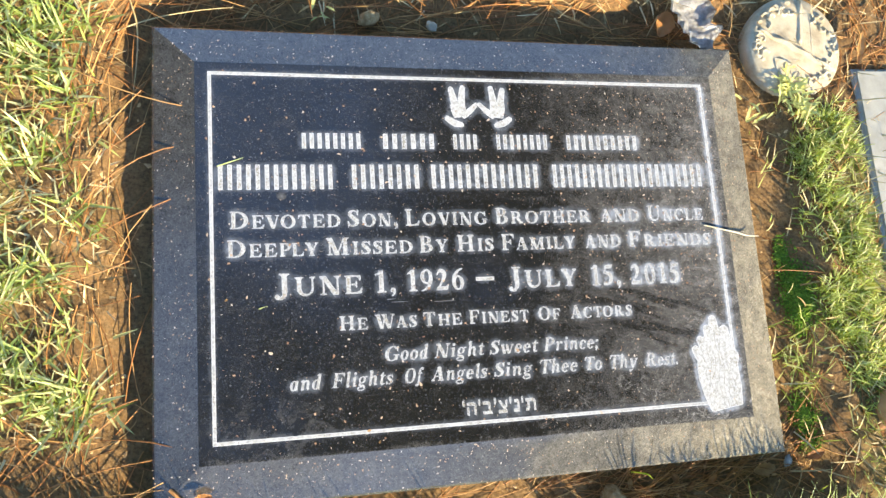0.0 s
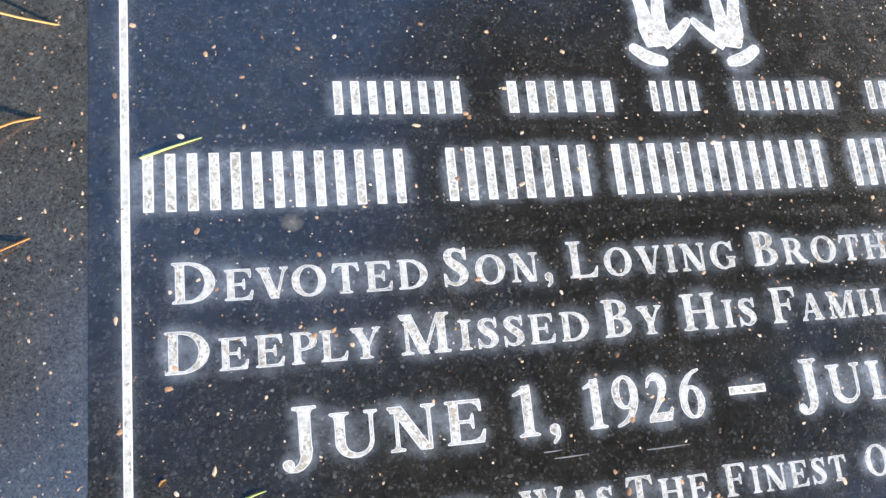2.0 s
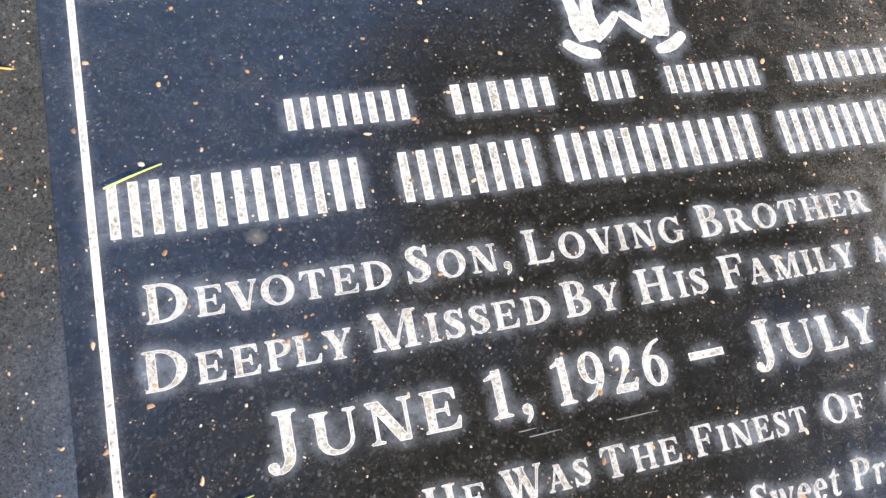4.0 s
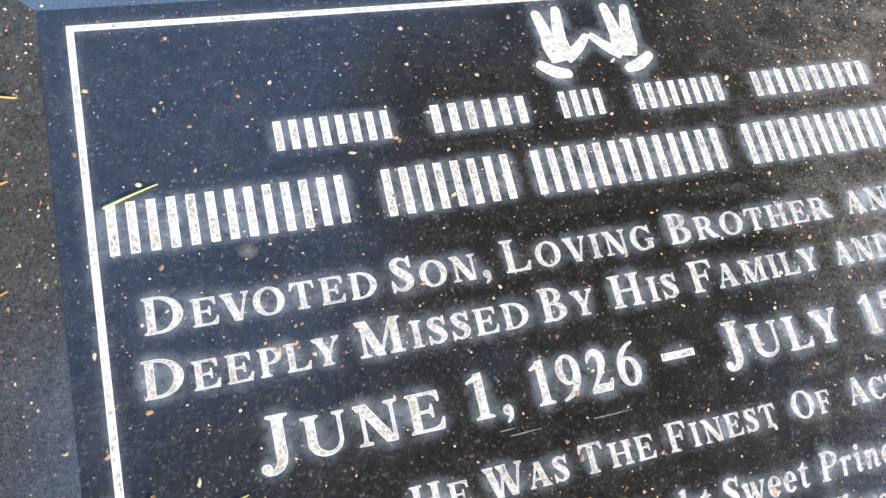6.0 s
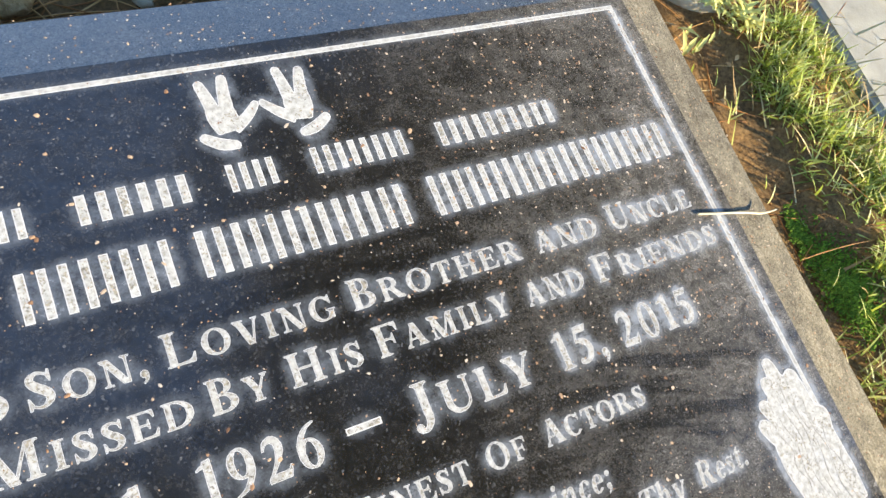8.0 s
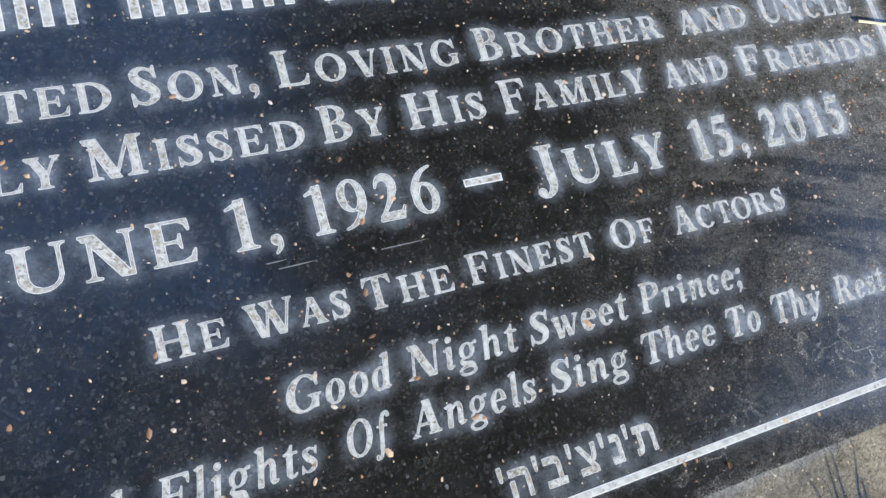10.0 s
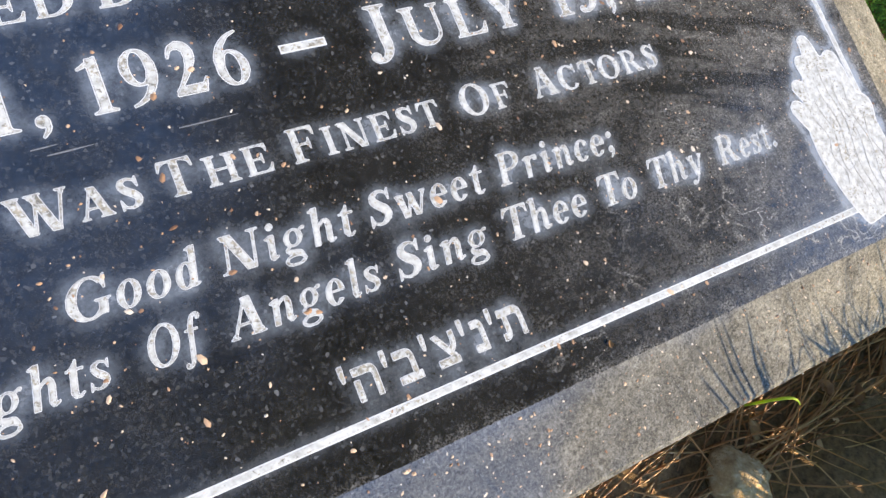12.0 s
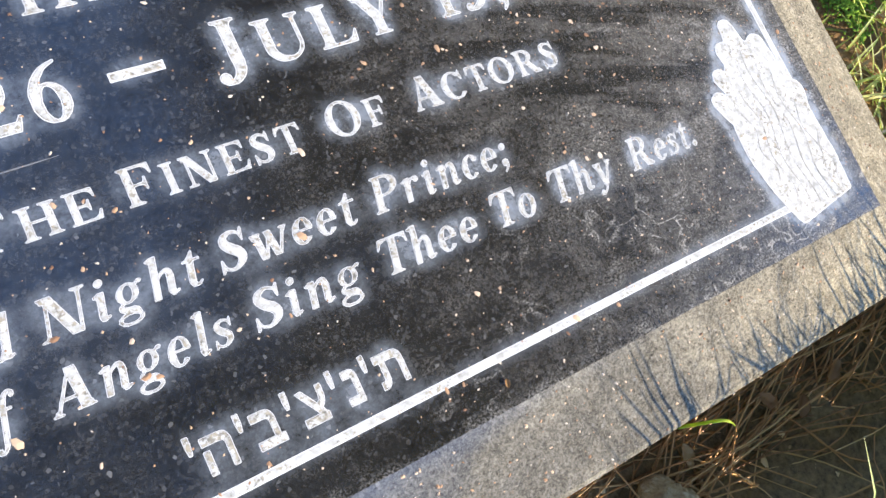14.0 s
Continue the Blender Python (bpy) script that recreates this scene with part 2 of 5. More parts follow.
def blotchy(name, stops, scale, rough=0.85, fine=None, strength=0.5, dist=0.001, spec=0.3, random_tint=0.0, island=False, translucent=0.0):
    m, nt, b = mat(name, rough, 0.0, spec)
    co = place(nt)
    fac = noise_tex(nt, co, scale, 6.0, 0.65)
    if random_tint:
        src = nt.nodes.new("ShaderNodeNewGeometry").outputs["Random Per Island"] if island else nt.nodes.new("ShaderNodeObjectInfo").outputs["Random"]
        fac = calc(nt, "ADD", calc(nt, "MULTIPLY", fac, 1 - random_tint), calc(nt, "MULTIPLY", src, random_tint))
    col = ramp(nt, fac, stops)
    nt.links.new(col, b.inputs["Base Color"])
    if fine:
        bump(nt, b, noise_tex(nt, co, fine, 4.0, 0.6), strength, dist)
    if translucent:
        tr = nt.nodes.new("ShaderNodeBsdfTranslucent")
        nt.links.new(col, tr.inputs["Color"])
        ms = nt.nodes.new("ShaderNodeMixShader")
        ms.inputs[0].default_value = translucent
        nt.links.new(b.outputs[0], ms.inputs[1])
        nt.links.new(tr.outputs[0], ms.inputs[2])
        nt.links.new(ms.outputs[0], nt.nodes["Material Output"].inputs["Surface"])
    return m


POLISHED = granite("polished_black_granite", False)
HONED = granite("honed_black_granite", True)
def letter_paint(name, low, high):
    """White paint in the cuts, pitted with tan and dark stone."""
    m, nt, b = mat(name, 0.8, 0.0, 0.3)
    co = place(nt)
    big, fine = noise_tex(nt, co, 70.0, 3.0, 0.6), noise_tex(nt, co, 620.0, 4.0, 0.7)
    base = ramp(nt, noise_tex(nt, co, 300.0, 3.0, 0.6), [(0.3, (0.28, 0.278, 0.26)), (0.6, (0.495, 0.492, 0.475))])
    worn = calc(nt, "ADD", fine, calc(nt, "MULTIPLY", calc(nt, "SUBTRACT", big, 0.5), 0.45))
    pits = ramp(nt, worn, [(low, 0.0), (high, 0.9)])
    tone = ramp(nt, noise_tex(nt, co, 500.0, 2.0, 0.5), [(0.35, (0.09, 0.085, 0.075)), (0.6, (0.29, 0.25, 0.18))])
    nt.links.new(mix(nt, pits, base, tone), b.inputs["Base Color"])
    bump(nt, b, worn, -0.7, 0.0006)
    return m


PAINT = letter_paint("white_letter_paint", 0.52, 0.61)
WORN = letter_paint("worn_letter_paint", 0.47, 0.56)
LINE = letter_paint("white_line_paint", 0.57, 0.66)
GROOVE = blotchy("grey_carved_groove", [(0.38, (0.17, 0.165, 0.155)), (0.62, (0.36, 0.35, 0.33))], 320.0, 0.8)
# rim paint, lightened to show the lit edge of the cuts
BRIGHT = blotchy("lit_rim_paint", [(0.3, (0.45, 0.45, 0.445)), (0.6, (0.635, 0.635, 0.63))], 400.0, 0.8)
# shadow inside the cut edge, put into a dark ring
CUT_SHADE = blotchy("dark_cut_shade", [(0.35, (0.10, 0.10, 0.10)), (0.65, (0.33, 0.32, 0.30))], 420.0, 0.7)
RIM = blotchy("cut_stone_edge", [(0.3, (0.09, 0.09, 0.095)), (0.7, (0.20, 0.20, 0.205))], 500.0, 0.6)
def lawn_soil():
    """Brown soil that passes into matted green turf away from the stone."""
    m, nt, b = mat("soil_and_turf", 0.95, 0.0, 0.25)
    co = place(nt)
    soil = ramp(nt, noise_tex(nt, co, 38.0, 6.0, 0.65), [(0.25, (0.38, 0.185, 0.058)), (0.5, (0.66, 0.355, 0.125)), (0.75, (0.80, 0.500, 0.200))])
    turf = ramp(nt, noise_tex(nt, co, 26.0, 8.0, 0.75), [(0.3, (0.07, 0.08, 0.022)), (0.5, (0.19, 0.19, 0.06)), (0.68, (0.36, 0.30, 0.13))])
    # damp strip between stone and right-hand turf, darkened further for the turf's shade
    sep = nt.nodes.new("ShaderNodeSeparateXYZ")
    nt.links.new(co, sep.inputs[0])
    damp_shade_x = calc(nt, "ABSOLUTE", calc(nt, "SUBTRACT", sep.outputs[0], 0.340))
    damp_shade_y = calc(nt, "ABSOLUTE", calc(nt, "ADD", sep.outputs[1], 0.075))
    damp_shade = calc(nt, "ADD", calc(nt, "MAXIMUM", calc(nt, "MULTIPLY", damp_shade_x, 17.0), calc(nt, "MULTIPLY", damp_shade_y, 6.6)), calc(nt, "MULTIPLY", noise_tex(nt, co, 30.0, 5.0, 0.6), 0.6))
    soil = mix(nt, ramp(nt, damp_shade, [(1.05, 0.8), (1.45, 0.0)]), soil, (0.115, 0.072, 0.036))
    crumbly = ramp(nt, noise_tex(nt, co, 300.0, 7.0, 0.78), [(0.36, 0.42), (0.50, 0.9), (0.64, 1.3)])
    soil = mix(nt, 1.0, soil, crumbly, "MULTIPLY")
    lawn = nt.nodes.new("ShaderNodeAttribute")
    lawn.attribute_name = "turf"
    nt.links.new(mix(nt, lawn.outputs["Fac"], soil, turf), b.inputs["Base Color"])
    bump(nt, b, noise_tex(nt, co, 260.0, 7.0, 0.7), 0.8, 0.0025)
    return m


GROUND = lawn_soil()
GRASS = blotchy("grass_blades", [(0.1, (0.20, 0.28, 0.06)), (0.4, (0.42, 0.50, 0.14)), (0.7, (0.62, 0.65, 0.29)), (1.0, (0.76, 0.72, 0.44))], 30.0, 0.45, None, random_tint=0.8, island=True, translucent=0.42, spec=0.5)
LUSH = blotchy("green_grass_blades", [(0.1, (0.16, 0.20, 0.03)), (0.4, (0.40, 0.48, 0.085)), (0.7, (0.62, 0.66, 0.21)), (1.0, (0.82, 0.72, 0.42))], 30.0, 0.45, None, random_tint=0.8, island=True, translucent=0.42, spec=0.5)
STRAW = blotchy("dry_straw", [(0.1, (0.26, 0.16, 0.06)), (0.5, (0.52, 0.38, 0.17)), (1.0, (0.72, 0.60, 0.36))], 40.0, 0.6, None, random_tint=0.8, island=True)
NEEDLE = blotchy("brown_pine_needles", [(0.1, (0.24, 0.09, 0.025)), (0.5, (0.50, 0.22, 0.07)), (1.0, (0.70, 0.43, 0.17))], 40.0, 0.5, None, random_tint=0.8, island=True)
CONCRETE = blotchy("weathered_concrete", [(0.25, (0.28, 0.22, 0.14)), (0.5, (0.46, 0.39, 0.27)), (0.8, (0.58, 0.51, 0.38))], 45.0, 0.9, 500.0, 0.6, 0.001)
SLATE = blotchy("grey_stone", [(0.3, (0.25, 0.245, 0.21)), (0.7, (0.40, 0.385, 0.33))], 30.0, 0.75, 400.0, 0.4, 0.001)
PEBBLE = blotchy("tan_stone", [(0.25, (0.28, 0.21, 0.13)), (0.5, (0.50, 0.42, 0.30)), (0.8, (0.66, 0.60, 0.48))], 90.0, 0.9, 400.0, 0.8, 0.001, random_tint=0.2)
TANROCK = blotchy("rough_tan_stone", [(0.3, (0.28, 0.15, 0.06)), (0.5, (0.46, 0.29, 0.13)), (0.7, (0.60, 0.43, 0.24))], 220.0, 0.95, 500.0, 1.0, 0.002)
LEAF = blotchy("dry_leaf", [(0.2, (0.32, 0.14, 0.05)), (0.6, (0.54, 0.26, 0.10)), (1.0, (0.64, 0.40, 0.19))], 60.0, 0.7, 300.0, 0.4, random_tint=0.5)
TANLEAF = blotchy("tan_dry_leaf", [(0.3, (0.46, 0.24, 0.08)), (0.7, (0.70, 0.45, 0.20))], 80.0, 0.6, 300.0, 0.4)
GREYLEAF = blotchy("silvery_dry_leaf", [(0.3, (0.26, 0.25, 0.23)), (0.5, (0.52, 0.50, 0.47)), (0.7, (0.78, 0.76, 0.72))], 90.0, 0.7, 300.0, 0.7, 0.002)
MOSS = blotchy("green_moss", [(0.3, (0.05, 0.105, 0.008)), (0.7, (0.14, 0.245, 0.022))], 300.0, 0.9, None, random_tint=0.6, island=True)
DIRT = blotchy("dark_soil_crumbs", [(0.2, (0.22, 0.115, 0.045)), (0.8, (0.72, 0.45, 0.21))], 60.0, 0.95, None, random_tint=0.7, island=True)
SHOOT = blotchy("yellow_green_shoot", [(0.3, (0.55, 0.66, 0.05)), (0.7, (0.68, 0.76, 0.10))], 60.0, 0.4, None, translucent=0.4)
CRUMB = blotchy("plant_crumbs", [(0.05, (0.16, 0.08, 0.045)), (0.4, (0.36, 0.21, 0.12)), (0.7, (0.50, 0.35, 0.23)), (1.0, (0.56, 0.48, 0.39))], 30.0, 0.7, None, random_tint=0.95, island=True)
WEED = blotchy("weed_leaf", [(0.2, (0.42, 0.44, 0.11)), (0.6, (0.64, 0.64, 0.24)), (1.0, (0.80, 0.76, 0.42))], 60.0, 0.5, None, random_tint=0.6, island=True, translucent=0.25)
TWIG = blotchy("pale_twig", [(0.3, (0.45, 0.36, 0.22)), (0.7, (0.66, 0.58, 0.42))], 100.0, 0.6)
BARK = blotchy("pine_bark", [(0.3, (0.06, 0.04, 0.03)), (0.7, (0.17, 0.11, 0.08))], 6.0, 0.9, 20.0, 0.8, 0.03)
PINE = blotchy("pine_foliage", [(0.2, (0.02, 0.045, 0.015)), (0.8, (0.055, 0.09, 0.03))], 3.0, 0.6, None, random_tint=0.6, island=True)


# ---- mesh helpers ----
def obj_from(name, verts, faces, material, parent=None, label="", smooth=False):
    me = bpy.data.meshes.new(name)
    me.from_pydata([tuple(v) for v in verts], [], [tuple(f) for f in faces])
    if smooth:
        me.polygons.foreach_set("use_smooth", [True] * len(me.polygons))
    me.materials.append(material)
    ob = new(name, me)
    if parent:
        ob.parent = parent
    if label:
        ob["label"] = label
    return ob


def part(name, bm, material, parent=None, label="", smooth=False):
    me = bpy.data.meshes.new(name)
    if smooth:
        for f in bm.faces:
            f.smooth = True
    bm.to_mesh(me)
    bm.free()
    me.materials.append(material)
    ob = new(name, me)
    if parent:
        ob.parent = parent
    if label:
        ob["label"] = label
    return ob


def empty(name, x, y, z):
    ob = new(name)
    ob.empty_display_size = 0.02
    ob.location = (x, y, z)
    return ob


FACE, EDGE, UNDER = 0.040, 0.030, -0.04          # heights of the lettered face, the bevel's foot, the buried base
LX, LY0, LY1, LW = 0.2515, -0.1625, 0.169, 0.0027  # the painted border line


# ---- ground: one sheet, a trodden gap round the stone and turf beyond ----
def outside(x, y):
    """How far a place lies outside the stone."""
    return math.hypot(max(abs(x) - OX, 0), max(abs(y) - OY, 0))


def ground_height(x, y):
    d = outside(x, y)
    bank = min(max((-0.275 - x) / 0.03, 0), 1)          # the soil lies higher along this side
    wide = 0.045 - 0.030 * bank + 0.02 * noise.noise((x * 5, y * 5, 2))
    rise = min(max((d - wide) / 0.06, 0), 1)
    rise = rise * rise * (3 - 2 * rise)
    near = max(0.0, 1 - d / 3)
    h = 0.018 * rise + near * (0.006 * noise.noise((x * 22, y * 22, 0)) + 0.0040 * noise.noise((x * 58, y * 58, 4)) + 0.0013 * noise.noise((x * 110, y * 110, 7)))
    return h - 0.002 + 0.013 * bank * near


def spread(lo, hi, step):
    fine = list(np.arange(lo, hi + 1e-9, step))
    out, s = [], step
    while s < 900:
        s *= 1.45
        out.append(s)
    far = np.cumsum(out)
    return [lo - f for f in far[::-1]] + fine + [hi + f for f in far]


gx, gy = spread(-0.52, 0.62, 0.0045), spread(-0.42, 0.40, 0.0045)
gverts = [(x, y, ground_height(x, y) if abs(x) < 4 and abs(y) < 4 else 0.016) for y in gy for x in gx]
nx = len(gx)
gfaces = [(j * nx + i, j * nx + i + 1, (j + 1) * nx + i + 1, (j + 1) * nx + i) for j in range(len(gy) - 1) for i in range(nx - 1)]
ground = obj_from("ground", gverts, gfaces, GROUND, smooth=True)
ground.data.attributes.new("turf", "FLOAT", "POINT").data.foreach_set("value", [min(max((outside(x, y) + 0.03 * noise.noise((x * 14, y * 14, 5)) - (0.34 if 0.25 < x < 0.8 and y > 0.14 else 0.11)) / 0.06, 0), 1) for x, y, z in gverts])
tagged(ground, "damp brown soil and turf round the stone", "ground", kind="structure")

# ---- the grave marker ----
marker = empty("grave_marker", 0, 0, 0)
tagged(marker, "black granite grave marker with white painted lettering in soil", "gravestone")


def bevel_body():
    """The stone without its face: four sloping bevels with small worn arrises, and the sides."""
    bm = bmesh.new()
    rings = [(IX - 0.0004, IY - 0.0004, FACE - 0.0006), (IX, IY, FACE - 0.00012),
             (OX - 0.002, OY - 0.002, EDGE + 0.0008), (OX, OY, EDGE - 0.001), (OX, OY, UNDER)]
    loops = []
    steps_x, steps_y = 24, 18
    for ax, ay, z in rings:
        pts = [(-ax + 2 * ax * i / steps_x, -ay) for i in range(steps_x)] + [(ax, -ay + 2 * ay * i / steps_y) for i in range(steps_y)]
        pts += [(ax - 2 * ax * i / steps_x, ay) for i in range(steps_x)] + [(-ax, ay - 2 * ay * i / steps_y) for i in range(steps_y)]
        loops.append([bm.verts.new((x + 0.0004 * noise.noise((x * 60, y * 60, z)), y + 0.0004 * noise.noise((x * 60, y * 60, z + 9)), z)) for x, y in pts])
    for a, b in zip(loops, loops[1:]):
        for i in range(len(a)):
            k = (i + 1) % len(a)
            bm.faces.new((a[i], b[i], b[k], a[k]))
    return bm


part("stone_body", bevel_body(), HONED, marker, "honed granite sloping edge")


# ---- lettering: a bold roman built of stems, bowls, hairlines and bracketed serifs ----
STEM, HAIR, CAP, XH = 0.128, 0.036, 0.69, 0.46


def area(p):
    return 0.5 * float(np.sum(p[:, 0] * np.roll(p[:, 1], -1) - np.roll(p[:, 0], -1) * p[:, 1]))


def box(x0, y0, x1, y1):
    return np.array([(x0, y0), (x1, y0), (x1, y1), (x0, y1)])


def poly(*pts):
    p = np.array(pts, float)
    return p if area(p) > 0 else p[::-1]


def leaning(low, high, w, y0=0.0, y1=CAP):
    """A slanting stroke with level ends."""
    return poly((low, y0), (low + w, y0), (high + w, y1), (high, y1))


def serif(x, w, y, up, left=0.07, right=0.07):
    """A thin slab with curved brackets at the end of a stroke of width w."""
    curve = lambda a, b, c: [(1 - u) ** 2 * np.array(a) + 2 * u * (1 - u) * np.array(b) + u * u * np.array(c) for u in (0.0, 0.25, 0.5, 0.75, 1.0)]
    low, high = y + up * 0.026, y + up * 0.090
    pts = [(x - left, y), (x + w + right, y)]
    pts += curve((x + w + right, low), (x + w, low), (x + w, high)) if right else [(x + w, high)]
    pts += curve((x, high), (x, low), (x - left, low)) if left else [(x, high)]
    return poly(*pts)


def post(x, y0=0.0, y1=CAP, w=STEM, foot=(0.07, 0.07), head=(0.07, 0.07)):
    """An upright stem with its serifs."""
    out = [box(x, y0, x + w, y1)]
    if foot:
        out.append(serif(x, w, y0, 1, *foot))
    if head:
        out.append(serif(x, w, y1, -1, *head))
    return out


def bowl(cx, cy, rx, ry, tx=STEM, ty=HAIR, a0=0, a1=360, dx=0.0):
    """An oval stroke, thick at its sides and thin above and below."""
    a = np.radians(np.linspace(a0, a1, max(8, int((a1 - a0) / 9))))
    outer = np.stack([cx + rx * np.cos(a), cy + ry * np.sin(a)], 1)
    inner = np.stack([cx + dx + (rx - tx) * np.cos(a), cy + (ry - ty) * np.sin(a)], 1)
    return poly(*outer, *inner[::-1])


def swell(*knots):
    """A smooth stroke through knots of place and width."""
    k = np.array(knots, float)
    k = np.vstack([2 * k[0] - k[1], k, 2 * k[-1] - k[-2]])
    run = []
    for a, b, c, d in zip(k, k[1:], k[2:], k[3:]):
        for u in np.linspace(0, 1, 7)[:-1]:
            run.append(0.5 * (2 * b + (c - a) * u + (2 * a - 5 * b + 4 * c - d) * u * u + (3 * b - a - 3 * c + d) * u ** 3))
    run = np.array(run + [k[-2]])
    step = np.gradient(run[:, :2], axis=0)
    n = np.stack([-step[:, 1], step[:, 0]], 1) / (np.linalg.norm(step, axis=1, keepdims=True) + 1e-9)
    w = np.maximum(run[:, 2:3], 0.0003) / 2
    return [poly(run[i, :2] + n[i] * w[i], run[i, :2] - n[i] * w[i], run[i + 1, :2] - n[i + 1] * w[i + 1], run[i + 1, :2] + n[i + 1] * w[i + 1]) for i in range(len(run) - 1)]


def drop(x, y, r):
    a = np.linspace(0, 2 * math.pi, 17)[:-1]
    return np.stack([x + r * np.cos(a), y + r * np.sin(a)], 1)


def upper_arm(x):
    return poly((0.06, CAP), (x, CAP), (x + 0.008, 0.50), (x - 0.014, 0.50), (x - 0.05, 0.605), (x - 0.13, CAP - HAIR), (0.06, CAP - HAIR))


def middle_arm(x):
    return [box(0.10, 0.332, x, 0.332 + HAIR), poly((x, 0.235), (x, 0.465), (x - 0.022, 0.465), (x - 0.035, 0.40), (x - 0.075, 0.36), (x - 0.075, 0.34), (x - 0.035, 0.30), (x - 0.022, 0.235))]


def lower_arm(x):
    return poly((0.06, 0), (x, 0), (x + 0.035, 0.20), (x + 0.012, 0.20), (x - 0.045, 0.088), (x - 0.14, HAIR), (0.06, HAIR))


def curl(k=1.0, h=1.0):
    """The double curve of S, at a scale."""
    spine = ((0.445, 0.50, 0.03), (0.40, 0.61, 0.035), (0.265, 0.668, 0.045), (0.145, 0.615, 0.105), (0.125, 0.52, 0.135), (0.205, 0.41, 0.150), (0.315, 0.33, 0.155),
             (0.395, 0.235, 0.145), (0.385, 0.125, 0.125), (0.265, 0.028, 0.050), (0.12, 0.065, 0.036), (0.055, 0.20, 0.03))
    ticks = [poly((0.435, CAP + 0.01), (0.458, CAP + 0.01), (0.462, 0.47), (0.44, 0.47), (0.39, 0.60)), poly((0.065, -0.01), (0.042, -0.01), (0.035, 0.23), (0.058, 0.23), (0.11, 0.09))]
    return [p * (k, h) for p in swell(*spine) + ticks]


def nine():
    return [bowl(0.215, 0.465, 0.215, 0.235, 0.115, 0.03)] + swell((0.372, 0.47, 0.115), (0.365, 0.32, 0.115), (0.30, 0.17, 0.085), (0.18, 0.055, 0.05), (0.03, -0.005, 0.022))


